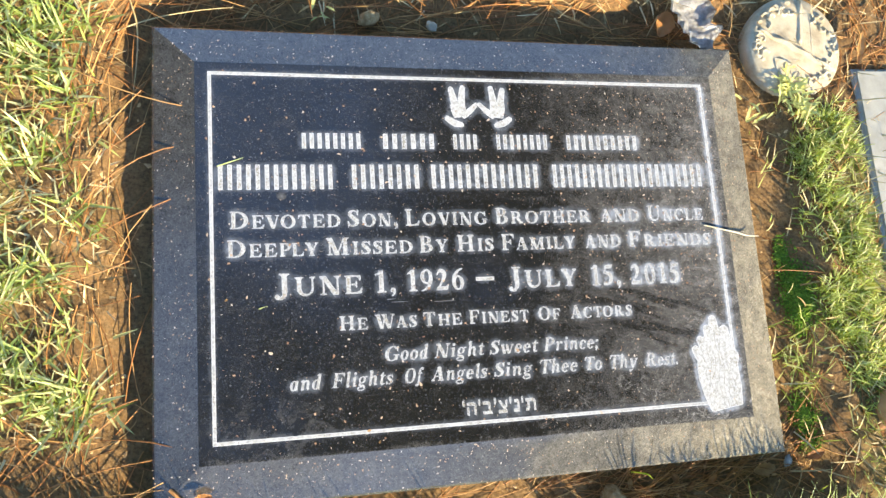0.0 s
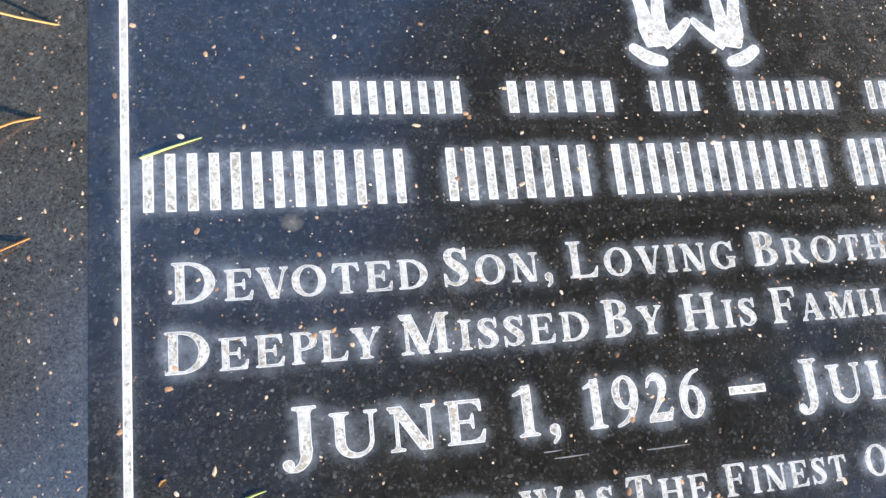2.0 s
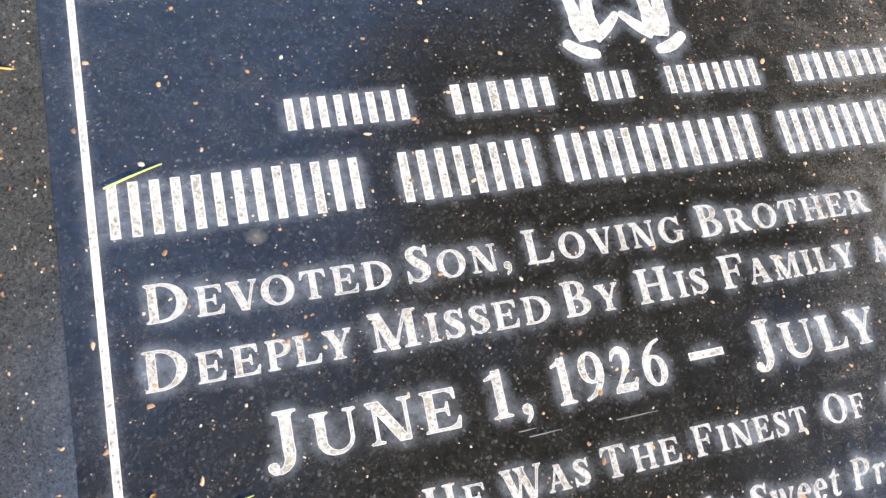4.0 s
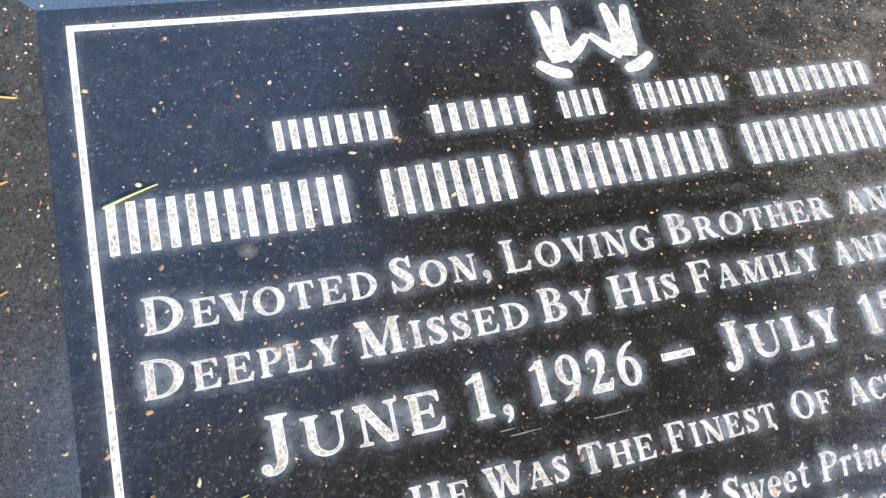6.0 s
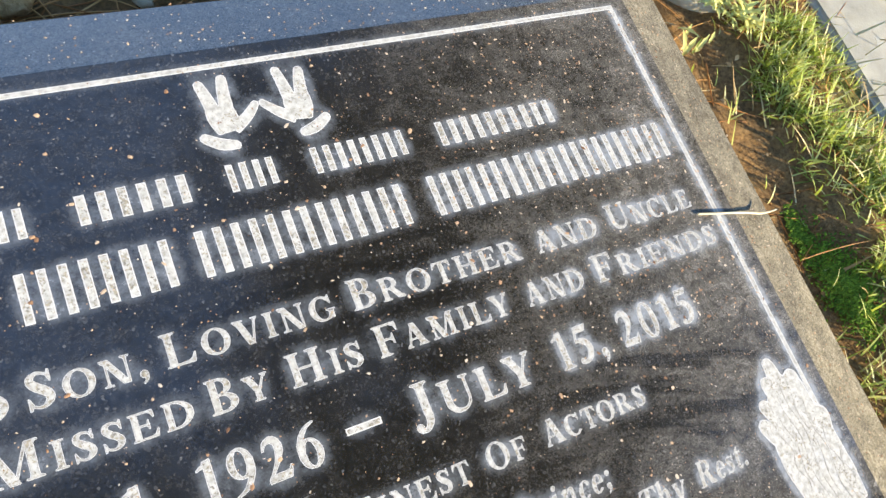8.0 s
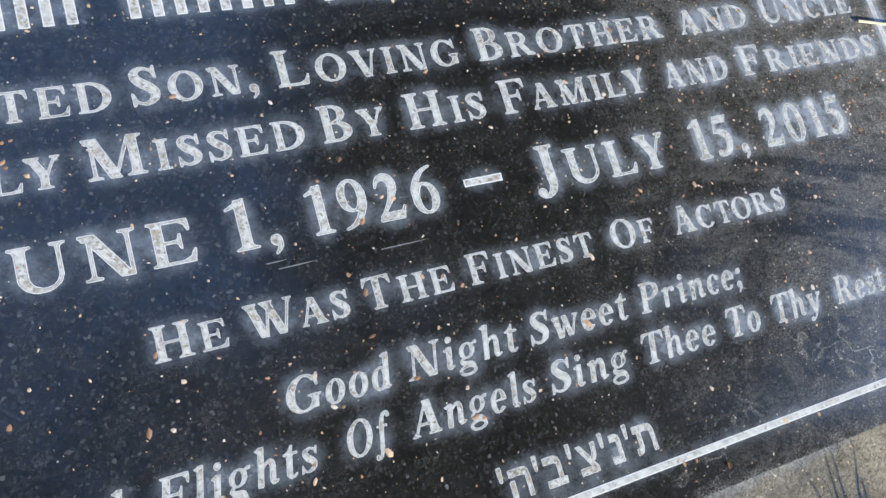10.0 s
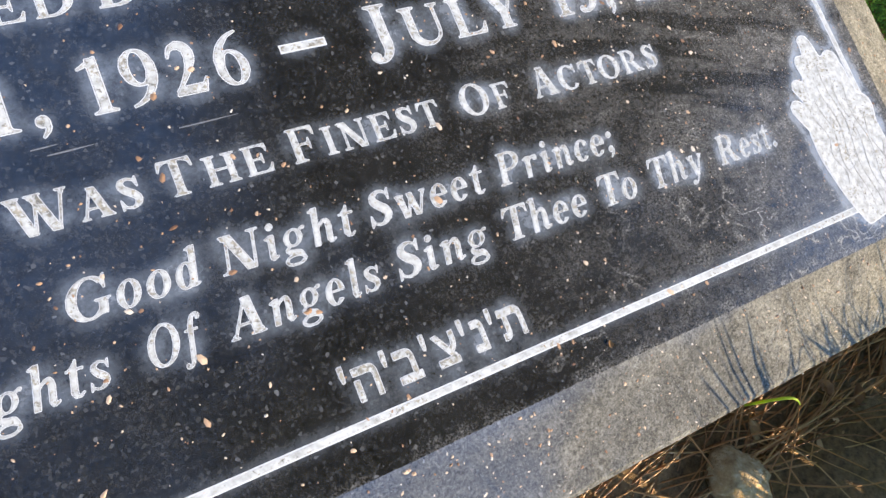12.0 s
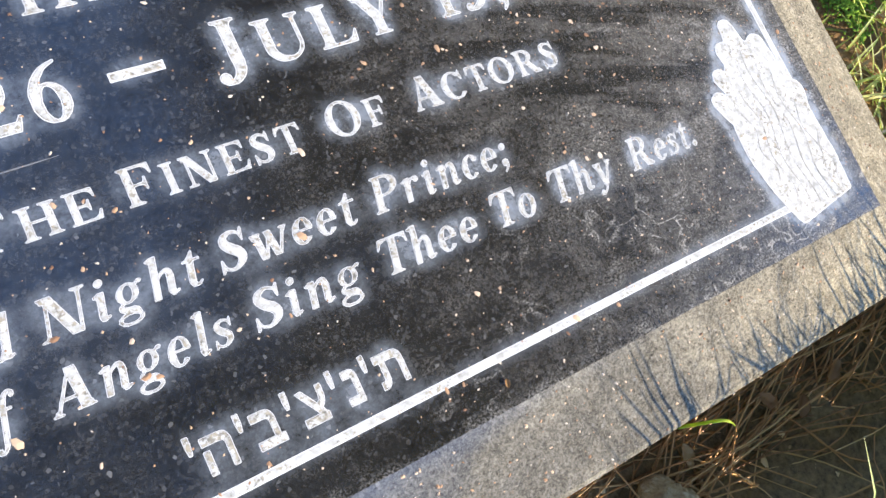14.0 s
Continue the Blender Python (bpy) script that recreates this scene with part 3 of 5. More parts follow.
def letterform(ch):
    """Overlapping pieces of one character; capitals stand 0.69 high."""
    S, T = STEM, HAIR + 0.006
    beak = lambda x: poly((x - 0.02, CAP + 0.01), (x + 0.004, CAP + 0.01), (x + 0.012, 0.46), (x - 0.012, 0.46), (x - 0.075, 0.60))
    head_flag = lambda x, y: poly((x - 0.065, y - 0.045), (x - 0.065, y - 0.062), (x, y - 0.085), (x + 0.05, y - 0.05), (x + 0.05, y))
    low = 0.105                                         # stem of the small letters
    leave = lambda x: swell((x + low / 2, 0.11, low), (x + 0.070, 0.030, 0.075), (x + 0.165, 0.055, 0.022))
    arch = lambda x: swell((x + low * 0.75, 0.33, 0.03), (x + 0.185, 0.425, 0.05), (x + 0.265, 0.415, 0.085), (x + 0.295, 0.31, low)) + [box(x + 0.243, 0.06, x + 0.243 + low, 0.32)] + leave(x + 0.243)
    vee = lambda x, y1, wide, thick: [leaning(x + wide * 0.46, x, thick, -0.012, y1), leaning(x + wide * 0.46 + thick * 0.62, x + wide, T, -0.012, y1)]
    forms = {
        "A": lambda: [leaning(0.055, 0.285, T), leaning(0.435, 0.235, 0.165), box(0.12, 0.205, 0.50, 0.205 + HAIR), serif(0.05, T, 0, 1, 0.05, 0.075), serif(0.43, 0.165, 0, 1, 0.06, 0.055)],
        "B": lambda: post(0.06, foot=(0.06, 0), head=(0.06, 0)) + [bowl(0.235, 0.522, 0.225, 0.168, S - 0.01, HAIR, -90, 90), bowl(0.25, 0.187, 0.275, 0.187, S + 0.01, HAIR, -90, 90), box(0.06, CAP - HAIR, 0.24, CAP), box(0.06, 0.340, 0.26, 0.340 + HAIR), box(0.06, 0, 0.26, HAIR)],
        "C": lambda: [bowl(0.345, 0.345, 0.345, 0.360, S + 0.025, HAIR, 42, 318, 0.012), beak(0.615)],
        "D": lambda: post(0.06, foot=(0.06, 0), head=(0.06, 0)) + [bowl(0.235, 0.345, 0.42, 0.345, S + 0.02, HAIR, -90, 90), box(0.06, CAP - HAIR, 0.24, CAP), box(0.06, 0, 0.24, HAIR)],
        "E": lambda: post(0.06, foot=(0.06, 0), head=(0.06, 0)) + [upper_arm(0.53), lower_arm(0.545)] + middle_arm(0.41),
        "F": lambda: post(0.06, foot=(0.06, 0.09), head=(0.06, 0)) + [upper_arm(0.53)] + middle_arm(0.41),
        "G": lambda: [bowl(0.355, 0.345, 0.355, 0.360, S + 0.025, HAIR, 42, 322, 0.012), beak(0.62), box(0.525, 0.04, 0.525 + S, 0.30), serif(0.525, S, 0.30, -1, 0.075, 0.055)],
        "H": lambda: post(0.06) + post(0.475) + [box(0.15, 0.33, 0.50, 0.33 + HAIR)],
        "I": lambda: post(0.07),
        "J": lambda: post(0.20, 0.16, foot=None) + swell((0.269, 0.17, S), (0.255, 0.04, S * 0.85), (0.19, -0.055, 0.075), (0.09, -0.085, 0.045), (0.035, -0.045, 0.03)) + [drop(0.062, -0.015, 0.062)],
        "L": lambda: post(0.06, foot=(0.06, 0)) + [lower_arm(0.53)],
        "M": lambda: [box(0.095, 0, 0.095 + T, CAP), serif(0.095, T, 0, 1, 0.075, 0.075), serif(0.04, 0.17, CAP, -1, 0.04, 0), leaning(0.315, 0.05, 0.155, -0.01), leaning(0.365, 0.625, T, -0.01)] + post(0.625, head=(0.0, 0.07)),
        "N": lambda: [box(0.10, 0, 0.10 + T, CAP), serif(0.10, T, 0, 1, 0.08, 0.08), box(0.575, -0.01, 0.575 + T, CAP), serif(0.575, T, CAP, -1, 0.08, 0.08), leaning(0.45, 0.04, 0.165, -0.01), serif(0.04, 0.165, CAP, -1, 0.04, 0)],
        "O": lambda: [bowl(0.36, 0.345, 0.36, 0.360, S + 0.02, HAIR)],
        "P": lambda: post(0.06, foot=(0.06, 0.07), head=(0.06, 0)) + [bowl(0.25, 0.495, 0.275, 0.195, S, HAIR, -90, 90), box(0.06, CAP - HAIR, 0.26, CAP), box(0.06, 0.30, 0.26, 0.30 + HAIR)],
        "R": lambda: post(0.06, foot=(0.06, 0.06), head=(0.06, 0)) + [bowl(0.25, 0.505, 0.27, 0.185, S, HAIR, -90, 90), box(0.06, CAP - HAIR, 0.26, CAP), box(0.06, 0.32, 0.27, 0.32 + HAIR), leaning(0.475, 0.255, 0.16, 0, 0.345), serif(0.475, 0.16, 0, 1, 0.0, 0.05)],
        "S": lambda: curl(),
        "T": lambda: post(0.225, head=None) + [box(0.03, CAP - HAIR, 0.56, CAP), poly((0.03, CAP), (0.0, 0.50), (0.024, 0.50), (0.065, 0.605), (0.15, CAP - HAIR), (0.15, CAP)), poly((0.558, CAP), (0.588, 0.50), (0.564, 0.50), (0.523, 0.605), (0.438, CAP - HAIR), (0.438, CAP))],
        "U": lambda: post(0.06, 0.24, foot=None) + post(0.555, 0.24, w=T, foot=None) + [bowl(0.3285, 0.245, 0.2685, 0.257, (S + T) / 2, 0.058, 180, 360, (S - T) / 2)],
        "V": lambda: vee(0.05, CAP, 0.52, 0.165) + [serif(0.05, 0.165, CAP, -1, 0.05, 0.06), serif(0.57, T, CAP, -1, 0.075, 0.05)],
        "W": lambda: vee(0.05, CAP, 0.42, 0.155) + vee(0.375, CAP, 0.50, 0.155) + [serif(0.05, 0.155, CAP, -1, 0.05, 0.05), serif(0.375, 0.155, CAP, -1, 0.05, 0.05), serif(0.875, T, CAP, -1, 0.075, 0.05)],
        "Y": lambda: [leaning(0.245, 0.05, 0.16, 0.28), leaning(0.345, 0.545, T, 0.28), serif(0.05, 0.16, CAP, -1, 0.05, 0.06), serif(0.545, T, CAP, -1, 0.075, 0.05)] + post(0.25, 0, 0.34, head=None),
        "0": lambda: [bowl(0.225, 0.345, 0.225, 0.36, 0.118, 0.03)],
        "1": lambda: post(0.13, w=0.125, head=None, foot=(0.085, 0.085)) + [poly((0.0, 0.585), (0.008, 0.565), (0.14, 0.60), (0.255, 0.60), (0.255, 0.70), (0.225, 0.70))],
        "2": lambda: swell((0.04, 0.50, 0.022), (0.09, 0.61, 0.06), (0.205, 0.645, 0.10), (0.30, 0.575, 0.125), (0.305, 0.45, 0.125), (0.235, 0.30, 0.075), (0.13, 0.16, 0.042), (0.03, 0.05, 0.035)) + [poly((0.01, 0), (0.40, 0), (0.455, 0.185), (0.432, 0.185), (0.385, 0.115), (0.11, 0.115), (0.01, 0.03))],
        "5": lambda: swell((0.125, 0.64, 0.035), (0.095, 0.52, 0.035), (0.068, 0.40, 0.035)) + [poly((0.10, 0.575), (0.37, 0.585), (0.425, 0.70), (0.40, 0.705), (0.375, 0.69), (0.12, 0.69))] + swell((0.075, 0.42, 0.03), (0.19, 0.415, 0.085), (0.305, 0.345, 0.12), (0.335, 0.22, 0.125), (0.275, 0.085, 0.10), (0.15, 0.012, 0.06), (0.05, 0.02, 0.04)) + [drop(0.062, 0.045, 0.052)],
        "6": lambda: [np.array((0.435, 0.69)) - p for p in nine()],
        "9": nine,
        ",": lambda: [drop(0.075, 0.06, 0.072)] + swell((0.118, 0.05, 0.06), (0.11, -0.04, 0.05), (0.04, -0.13, 0.022)),
        ".": lambda: [drop(0.07, 0.058, 0.068)],
        ";": lambda: [drop(0.08, 0.385, 0.068), drop(0.075, 0.06, 0.07)] + swell((0.118, 0.05, 0.06), (0.11, -0.04, 0.05), (0.04, -0.13, 0.022)),
        "a": lambda: [bowl(0.17, 0.22, 0.17, 0.235, 0.10, 0.028), box(0.245, 0.05, 0.245 + low, XH)] + swell((0.30, 0.10, low), (0.315, 0.03, 0.07), (0.40, 0.045, 0.024)),
        "c": lambda: [bowl(0.185, 0.225, 0.185, 0.240, 0.112, 0.028, 50, 318, 0.008), drop(0.297, 0.365, 0.052)],
        "d": lambda: [bowl(0.175, 0.22, 0.175, 0.235, 0.105, 0.028), box(0.255, 0.0, 0.255 + low, 0.72), head_flag(0.255, 0.72)] + swell((0.31, 0.06, low), (0.335, 0.022, 0.06), (0.41, 0.045, 0.024)),
        "e": lambda: [bowl(0.185, 0.225, 0.185, 0.240, 0.110, 0.028, 2, 322, 0.004), box(0.07, 0.225, 0.36, 0.252)],
        "f": lambda: swell((0.172, 0.06, low), (0.155, -0.09, 0.08), (0.09, -0.165, 0.04), (0.02, -0.165, 0.03)) + [drop(0.025, -0.135, 0.045), box(0.12, 0.0, 0.12 + low, 0.56), box(0.03, XH - 0.032, 0.33, XH)] + swell((0.172, 0.52, low), (0.205, 0.64, 0.085), (0.29, 0.702, 0.04), (0.36, 0.685, 0.03)) + [drop(0.358, 0.645, 0.048)],
        "g": lambda: [bowl(0.185, 0.295, 0.170, 0.165, 0.088, 0.026), bowl(0.19, -0.115, 0.195, 0.105, 0.055, 0.036)] + swell((0.30, 0.40, 0.03), (0.37, 0.445, 0.05), (0.41, 0.43, 0.05)) + swell((0.11, 0.15, 0.03), (0.055, 0.085, 0.055), (0.13, 0.030, 0.085), (0.27, 0.010, 0.085), (0.34, -0.06, 0.06)),
        "h": lambda: post(0.055, 0, 0.72, low, None, None) + [head_flag(0.055, 0.72)] + arch(0.055),
        "i": lambda: leave(0.06) + post(0.06, 0.06, XH, low, None, None) + [head_flag(0.06, XH), drop(0.112, 0.615, 0.064)],
        "l": lambda: leave(0.06) + post(0.06, 0.06, 0.72, low, None, None) + [head_flag(0.06, 0.72)],
        "n": lambda: post(0.055, 0, XH, low, None, None) + [head_flag(0.055, XH)] + arch(0.055),
        "o": lambda: [bowl(0.20, 0.225, 0.20, 0.240, 0.112, 0.028)],
        "r": lambda: post(0.06, 0, XH, low, None, None) + [head_flag(0.06, XH), drop(0.305, 0.398, 0.054)] + swell((0.14, 0.32, 0.03), (0.20, 0.415, 0.04), (0.29, 0.44, 0.035)),
        "s": lambda: curl(0.70, 0.66),
        "t": lambda: [box(0.085, 0.06, 0.085 + low, XH), box(0.01, XH - 0.03, 0.29, XH), poly((0.02, XH - 0.03), (0.19, XH - 0.03), (0.19, 0.60), (0.165, 0.60), (0.10, 0.50))] + swell((0.138, 0.10, low), (0.165, 0.032, 0.075), (0.235, 0.018, 0.04), (0.29, 0.07, 0.024)),
        "w": lambda: vee(0.04, XH, 0.275, 0.115) + vee(0.255, XH, 0.33, 0.115) + [serif(0.04, 0.115, XH, -1, 0.035, 0.03), serif(0.585, T, XH, -1, 0.05, 0.035)],
        "y": lambda: [leaning(0.19, 0.04, 0.115, -0.01, XH), serif(0.04, 0.115, XH, -1, 0.035, 0.04), serif(0.385, T, XH, -1, 0.05, 0.035)] + swell((0.405, XH, T), (0.27, 0.02, T), (0.20, -0.13, 0.035), (0.11, -0.19, 0.04)) + [drop(0.095, -0.155, 0.052)],
    }
    return forms[ch]() if ch in forms else None


def raw_loops(ch):
    cu = bpy.data.curves.new("glyph", "FONT")
    cu.body = ch
    ob = bpy.data.objects.new("glyph", cu)
    scene.collection.objects.link(ob)
    out = []
    for s in ob.to_curve(bpy.context.evaluated_depsgraph_get()).splines:
        pts, bp = [], s.bezier_points
        for i, p in enumerate(bp):
            q = bp[(i + 1) % len(bp)]
            a, b, c, d = (np.array(v[:2]) for v in (p.co, p.handle_right, q.handle_left, q.co))
            straight = abs(np.cross(b - a, d - a)) + abs(np.cross(c - a, d - a)) < 1e-5
            for k in range(1 if straight else 7):
                u = k / 7
                pts.append((1 - u) ** 3 * a + 3 * u * (1 - u) ** 2 * b + 3 * u * u * (1 - u) * c + u ** 3 * d)
        keep = [pts[i] for i in range(len(pts)) if np.linalg.norm(pts[i] - pts[i - 1]) > 1e-4]
        out.append(np.array(keep))
    ob.to_curve_clear()
    bpy.data.objects.remove(ob)
    bpy.data.curves.remove(cu)
    return out


def outward(p, sign):
    """A unit normal at each corner, away from the ink."""
    e = np.roll(p, -1, 0) - p
    n = np.stack([e[:, 1], -e[:, 0]], 1) * sign
    n /= np.linalg.norm(n, axis=1, keepdims=True) + 1e-9
    v = n + np.roll(n, 1, 0)
    ln = np.linalg.norm(v, axis=1, keepdims=True)
    return v / np.maximum(ln * ln / 2, 0.6)


GLYPHS = {}
WAYS = {1: "BL", 2: "RB", 4: "TR", 8: "LT", 3: "RL", 6: "TB", 12: "LR", 9: "BT", 14: "LB", 13: "BR", 11: "RT", 7: "TL", 5: "BLTR", 10: "RBLT"}


def merged(loops, h=0.007):
    """One clean set of outlines round overlapping ones, with slightly worn corners; ink lies to the left of the way round."""
    lo, hi = np.min([p.min(0) for p in loops], 0) - 6 * h, np.max([p.max(0) for p in loops], 0) + 6 * h
    xs, ys = np.arange(lo[0], hi[0], h), np.arange(lo[1], hi[1], h)
    X, Y = np.meshgrid(xs, ys)
    wind = np.zeros(X.shape)
    for p in loops:
        for (ax, ay), (bx, by) in zip(p, np.roll(p, -1, 0)):
            if ay != by:
                wind += np.where(((ay > Y) != (by > Y)) & (X < (bx - ax) * (Y - ay) / (by - ay) + ax), 1 if by > ay else -1, 0)
    f = (wind != 0).astype(float)
    k = np.array([0.06, 0.24, 0.40, 0.24, 0.06])
    for axis in (0, 1):
        f = np.apply_along_axis(lambda v: np.convolve(v, k, "same"), axis, f)
    bits = (f > 0.5).astype(int)
    cell = bits[:-1, :-1] + 2 * bits[:-1, 1:] + 4 * bits[1:, 1:] + 8 * bits[1:, :-1]
    follow, spot = {}, {}

    def crossing(j, i, side):
        a, b = {"B": ((j, i), (j, i + 1)), "T": ((j + 1, i), (j + 1, i + 1)), "L": ((j, i), (j + 1, i)), "R": ((j, i + 1), (j + 1, i + 1))}[side]
        u = (0.5 - f[a]) / (f[b] - f[a])
        spot[a, b] = np.array([xs[a[1]] + u * (xs[b[1]] - xs[a[1]]), ys[a[0]] + u * (ys[b[0]] - ys[a[0]])])
        return a, b

    for j, i in zip(*np.nonzero((cell > 0) & (cell < 15))):
        way = WAYS[int(cell[j, i])]
        for n in range(0, len(way), 2):
            follow[crossing(j, i, way[n])] = crossing(j, i, way[n + 1])
    out = []
    while follow:
        start, at = next(iter(follow.items()))
        del follow[start]
        ring = [start]
        while at != start:
            ring.append(at)
            at = follow.pop(at)
        pts = [spot[r] for r in ring]
        keep = [pts[0]]
        for n in range(1, len(pts) - 1):
            d = pts[n + 1] - keep[-1]
            e = pts[n] - keep[-1]
            if abs(d[0] * e[1] - d[1] * e[0]) > 0.0012 * np.hypot(*d) or np.hypot(*e) > 0.09:
                keep.append(pts[n])
        if len(keep) > 4:
            out.append(np.array(keep))
    return out


def glyph(ch):
    """Outlines of one character with the left edge at 0; cap height about 0.69."""
    if ch not in GLYPHS:
        res = letterform(ch)
        if res is None:                                # Hebrew letters and their marks come from the built-in font
            loops = raw_loops(ch)
            sign = 1 if area(max(loops, key=lambda p: abs(area(p)))) > 0 else -1
            res = [p + outward(p, sign) * np.array([0.008, 0.035]) for p in loops]
        res = merged(res)
        x0, x1 = min(p[:, 0].min() for p in res), max(p[:, 0].max() for p in res)
        GLYPHS[ch] = ([p - (x0, 0) for p in res], x1 - x0, 1)
    return GLYPHS[ch]


INK = []          # every painted outline on the face with its strength of overspray and glow


def filled(loops, z):
    """Triangles over outlines with holes, at height z."""
    from mathutils.geometry import delaunay_2d_cdt
    pts, edges = [], []
    for p in loops:
        k, n = len(pts), len(p)
        pts += [Vector(v * 1000) for v in p]
        edges += [(k + i, k + (i + 1) % n) for i in range(n)]
    verts, _, tris, *_ = delaunay_2d_cdt(pts, edges, [], 0, 1e-6)
    flat = np.array([(v.x, v.y) for v in verts]) / 1000
    mid = np.array([flat[list(t)].mean(0) for t in tris])
    ink = np.zeros(len(mid), bool)
    for p in loops:
        for (ax, ay), (bx, by) in zip(p, np.roll(p, -1, 0)):
            if ay != by:
                ink ^= ((ay > mid[:, 1]) != (by > mid[:, 1])) & (mid[:, 0] < (bx - ax) * (mid[:, 1] - ay) / (by - ay) + ax)
    return [(x, y, z) for x, y in flat], [tuple(t) for t, there in zip(tris, ink) if there]


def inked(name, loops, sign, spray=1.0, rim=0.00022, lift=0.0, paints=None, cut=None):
    """One painted mark on the face: worn paint, with a rim lightened as the lit cut edge round it."""
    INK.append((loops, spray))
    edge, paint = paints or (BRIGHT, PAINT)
    # cut, where given, paints the engraving's shadow as a thin ring inside the rim
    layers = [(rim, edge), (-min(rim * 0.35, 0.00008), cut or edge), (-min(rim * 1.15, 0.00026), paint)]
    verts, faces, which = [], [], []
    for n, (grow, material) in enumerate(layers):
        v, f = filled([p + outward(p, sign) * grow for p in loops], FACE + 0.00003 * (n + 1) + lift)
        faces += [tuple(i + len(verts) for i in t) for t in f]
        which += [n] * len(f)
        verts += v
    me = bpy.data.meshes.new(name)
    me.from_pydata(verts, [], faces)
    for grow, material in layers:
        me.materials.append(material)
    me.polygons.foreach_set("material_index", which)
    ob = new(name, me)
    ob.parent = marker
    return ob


def line(text, left, right, base, cap, small=1.0, slant=0.0, gap=0.155, spray=1.0, paints=None):
    """A line of lettering between two ends. Lower case letters are small capitals where small is under 1."""
    laid, x = [], 0.0
    for ch in text:
        size = 1.0
        if ch == " ":
            x += 0.30
            continue
        if small < 1 and ch.islower():
            ch, size = ch.upper(), small
        g, w, sign = glyph(ch)
        if laid and before + ch in ("WA", "AV", "VO", "EV", "LY", "TO", "To", "Th", "PL", "AC", "AT", "FA", "RA"):
            x -= 0.07 * size
        before = ch
        laid.append((g, x, size, sign))
        x += w * size + gap * (size if small < 1 else 1)
    ky = cap / 0.69
    k = (right - left - slant * cap * 0.8) / (x - gap)
    for g, x, size, sign in laid:
        loops = [np.stack([left + (p[:, 0] * size + x) * k + slant * p[:, 1] * size * ky, base + p[:, 1] * size * ky], 1) for p in g]
        inked("letter", loops, sign, spray, cap * 0.0115, paints=paints, cut=CUT_SHADE)


def bars(spans, base, top, each, spray=1.0):
    """Plain upright bars in place of writing."""
    for x0, x1, count in spans:
        step = (x1 - x0) / count
        for i in range(count):
            a, b = x0 + step * i, x0 + step * (i + each)
            inked("bar", [np.array([(a, base), (b, base), (b, top), (a, top)])], 1, spray)


bars([(-0.170, -0.112, 8), (-0.094, -0.040, 6), (-0.025, 0.002, 4), (0.019, 0.075, 8), (0.093, 0.174, 10)], 0.0975, 0.112, 0.45, 0.8)
bars([(-0.245, -0.139, 13), (-0.125, -0.057, 8), (-0.049, 0.063, 13), (0.075, 0.244, 21)], 0.0585, 0.0815, 0.42, 1.2)
for text, left, right, base, cap, small in (
        ("Devoted", -0.2355, -0.1390, 0.0225, 0.0155, 0.76), ("Son,", -0.1310, -0.0850, 0.0225, 0.0155, 0.76), ("Loving", -0.0770, 0.0015, 0.0225, 0.0155, 0.76),
        ("Brother", 0.0115, 0.1095, 0.0225, 0.0155, 0.76), ("and", 0.1215, 0.1625, 0.0225, 0.0158, 0.78), ("Uncle", 0.1735, 0.2350, 0.0225, 0.0155, 0.76),
        ("Deeply", -0.2385, -0.1600, -0.0035, 0.0155, 0.76), ("Missed", -0.1515, -0.0730, -0.0035, 0.0155, 0.76), ("By", -0.0650, -0.0390, -0.0035, 0.0155, 0.76),
        ("His", -0.0285, 0.0060, -0.0035, 0.0155, 0.76), ("Family", 0.0155, 0.0905, -0.0035, 0.0155, 0.76), ("and", 0.1025, 0.1395, -0.0035, 0.0158, 0.78),
        ("Friends", 0.1495, 0.2400, -0.0035, 0.0155, 0.76),
        ("June", -0.1985, -0.1220, -0.0395, 0.0200, 0.82), ("1,", -0.1085, -0.0905, -0.0395, 0.0195, 0.82), ("1926", -0.0785, -0.0250, -0.0395, 0.0195, 0.82),
        ("July", 0.0195, 0.0885, -0.0405, 0.0200, 0.82), ("15,", 0.1050, 0.1355, -0.0410, 0.0195, 0.82), ("2015", 0.1475, 0.2005, -0.0415, 0.0195, 0.82),
        ("He", -0.1425, -0.1180, -0.0723, 0.0125, 0.82), ("Was", -0.1105, -0.0730, -0.0723, 0.0125, 0.82), ("The", -0.0660, -0.0300, -0.0723, 0.0125, 0.82),
        ("Finest", -0.0220, 0.0360, -0.0723, 0.0125, 0.82), ("Of", 0.0465, 0.0680, -0.0723, 0.0125, 0.82), ("Actors", 0.0795, 0.1435, -0.0723, 0.0125, 0.82)):
    line(text, left, right, base, cap, small, spray=1.45 if left > 0.1 else 1.0)
for text, left, right, base in (
        ("Good", -0.1042, -0.0628, -0.1018), ("Night", -0.0578, -0.0092, -0.1018), ("Sweet", -0.0048, 0.0437, -0.1018), ("Prince;", 0.0490, 0.1058, -0.1018),
        ("and", -0.1885, -0.1605, -0.1225), ("Flights", -0.1515, -0.0965, -0.1225), ("Of", -0.0870, -0.0690, -0.1225), ("Angels", -0.0620, -0.0080, -0.1225),
        ("Sing", -0.0022, 0.0362, -0.1225), ("Thee", 0.0418, 0.0822, -0.1225), ("To", 0.0873, 0.1078, -0.1225), ("Thy", 0.1135, 0.1448, -0.1225), ("Rest.", 0.1530, 0.1895, -0.1225)):
    line(text, left, right, base, 0.0125, slant=0.20, gap=0.10)
inked("dash", [np.array([(-0.0125, -0.0318), (0.0045, -0.0318), (0.0045, -0.0290), (-0.0125, -0.0290)])], 1, 1.2, 0.0003, paints=(BRIGHT, WORN))
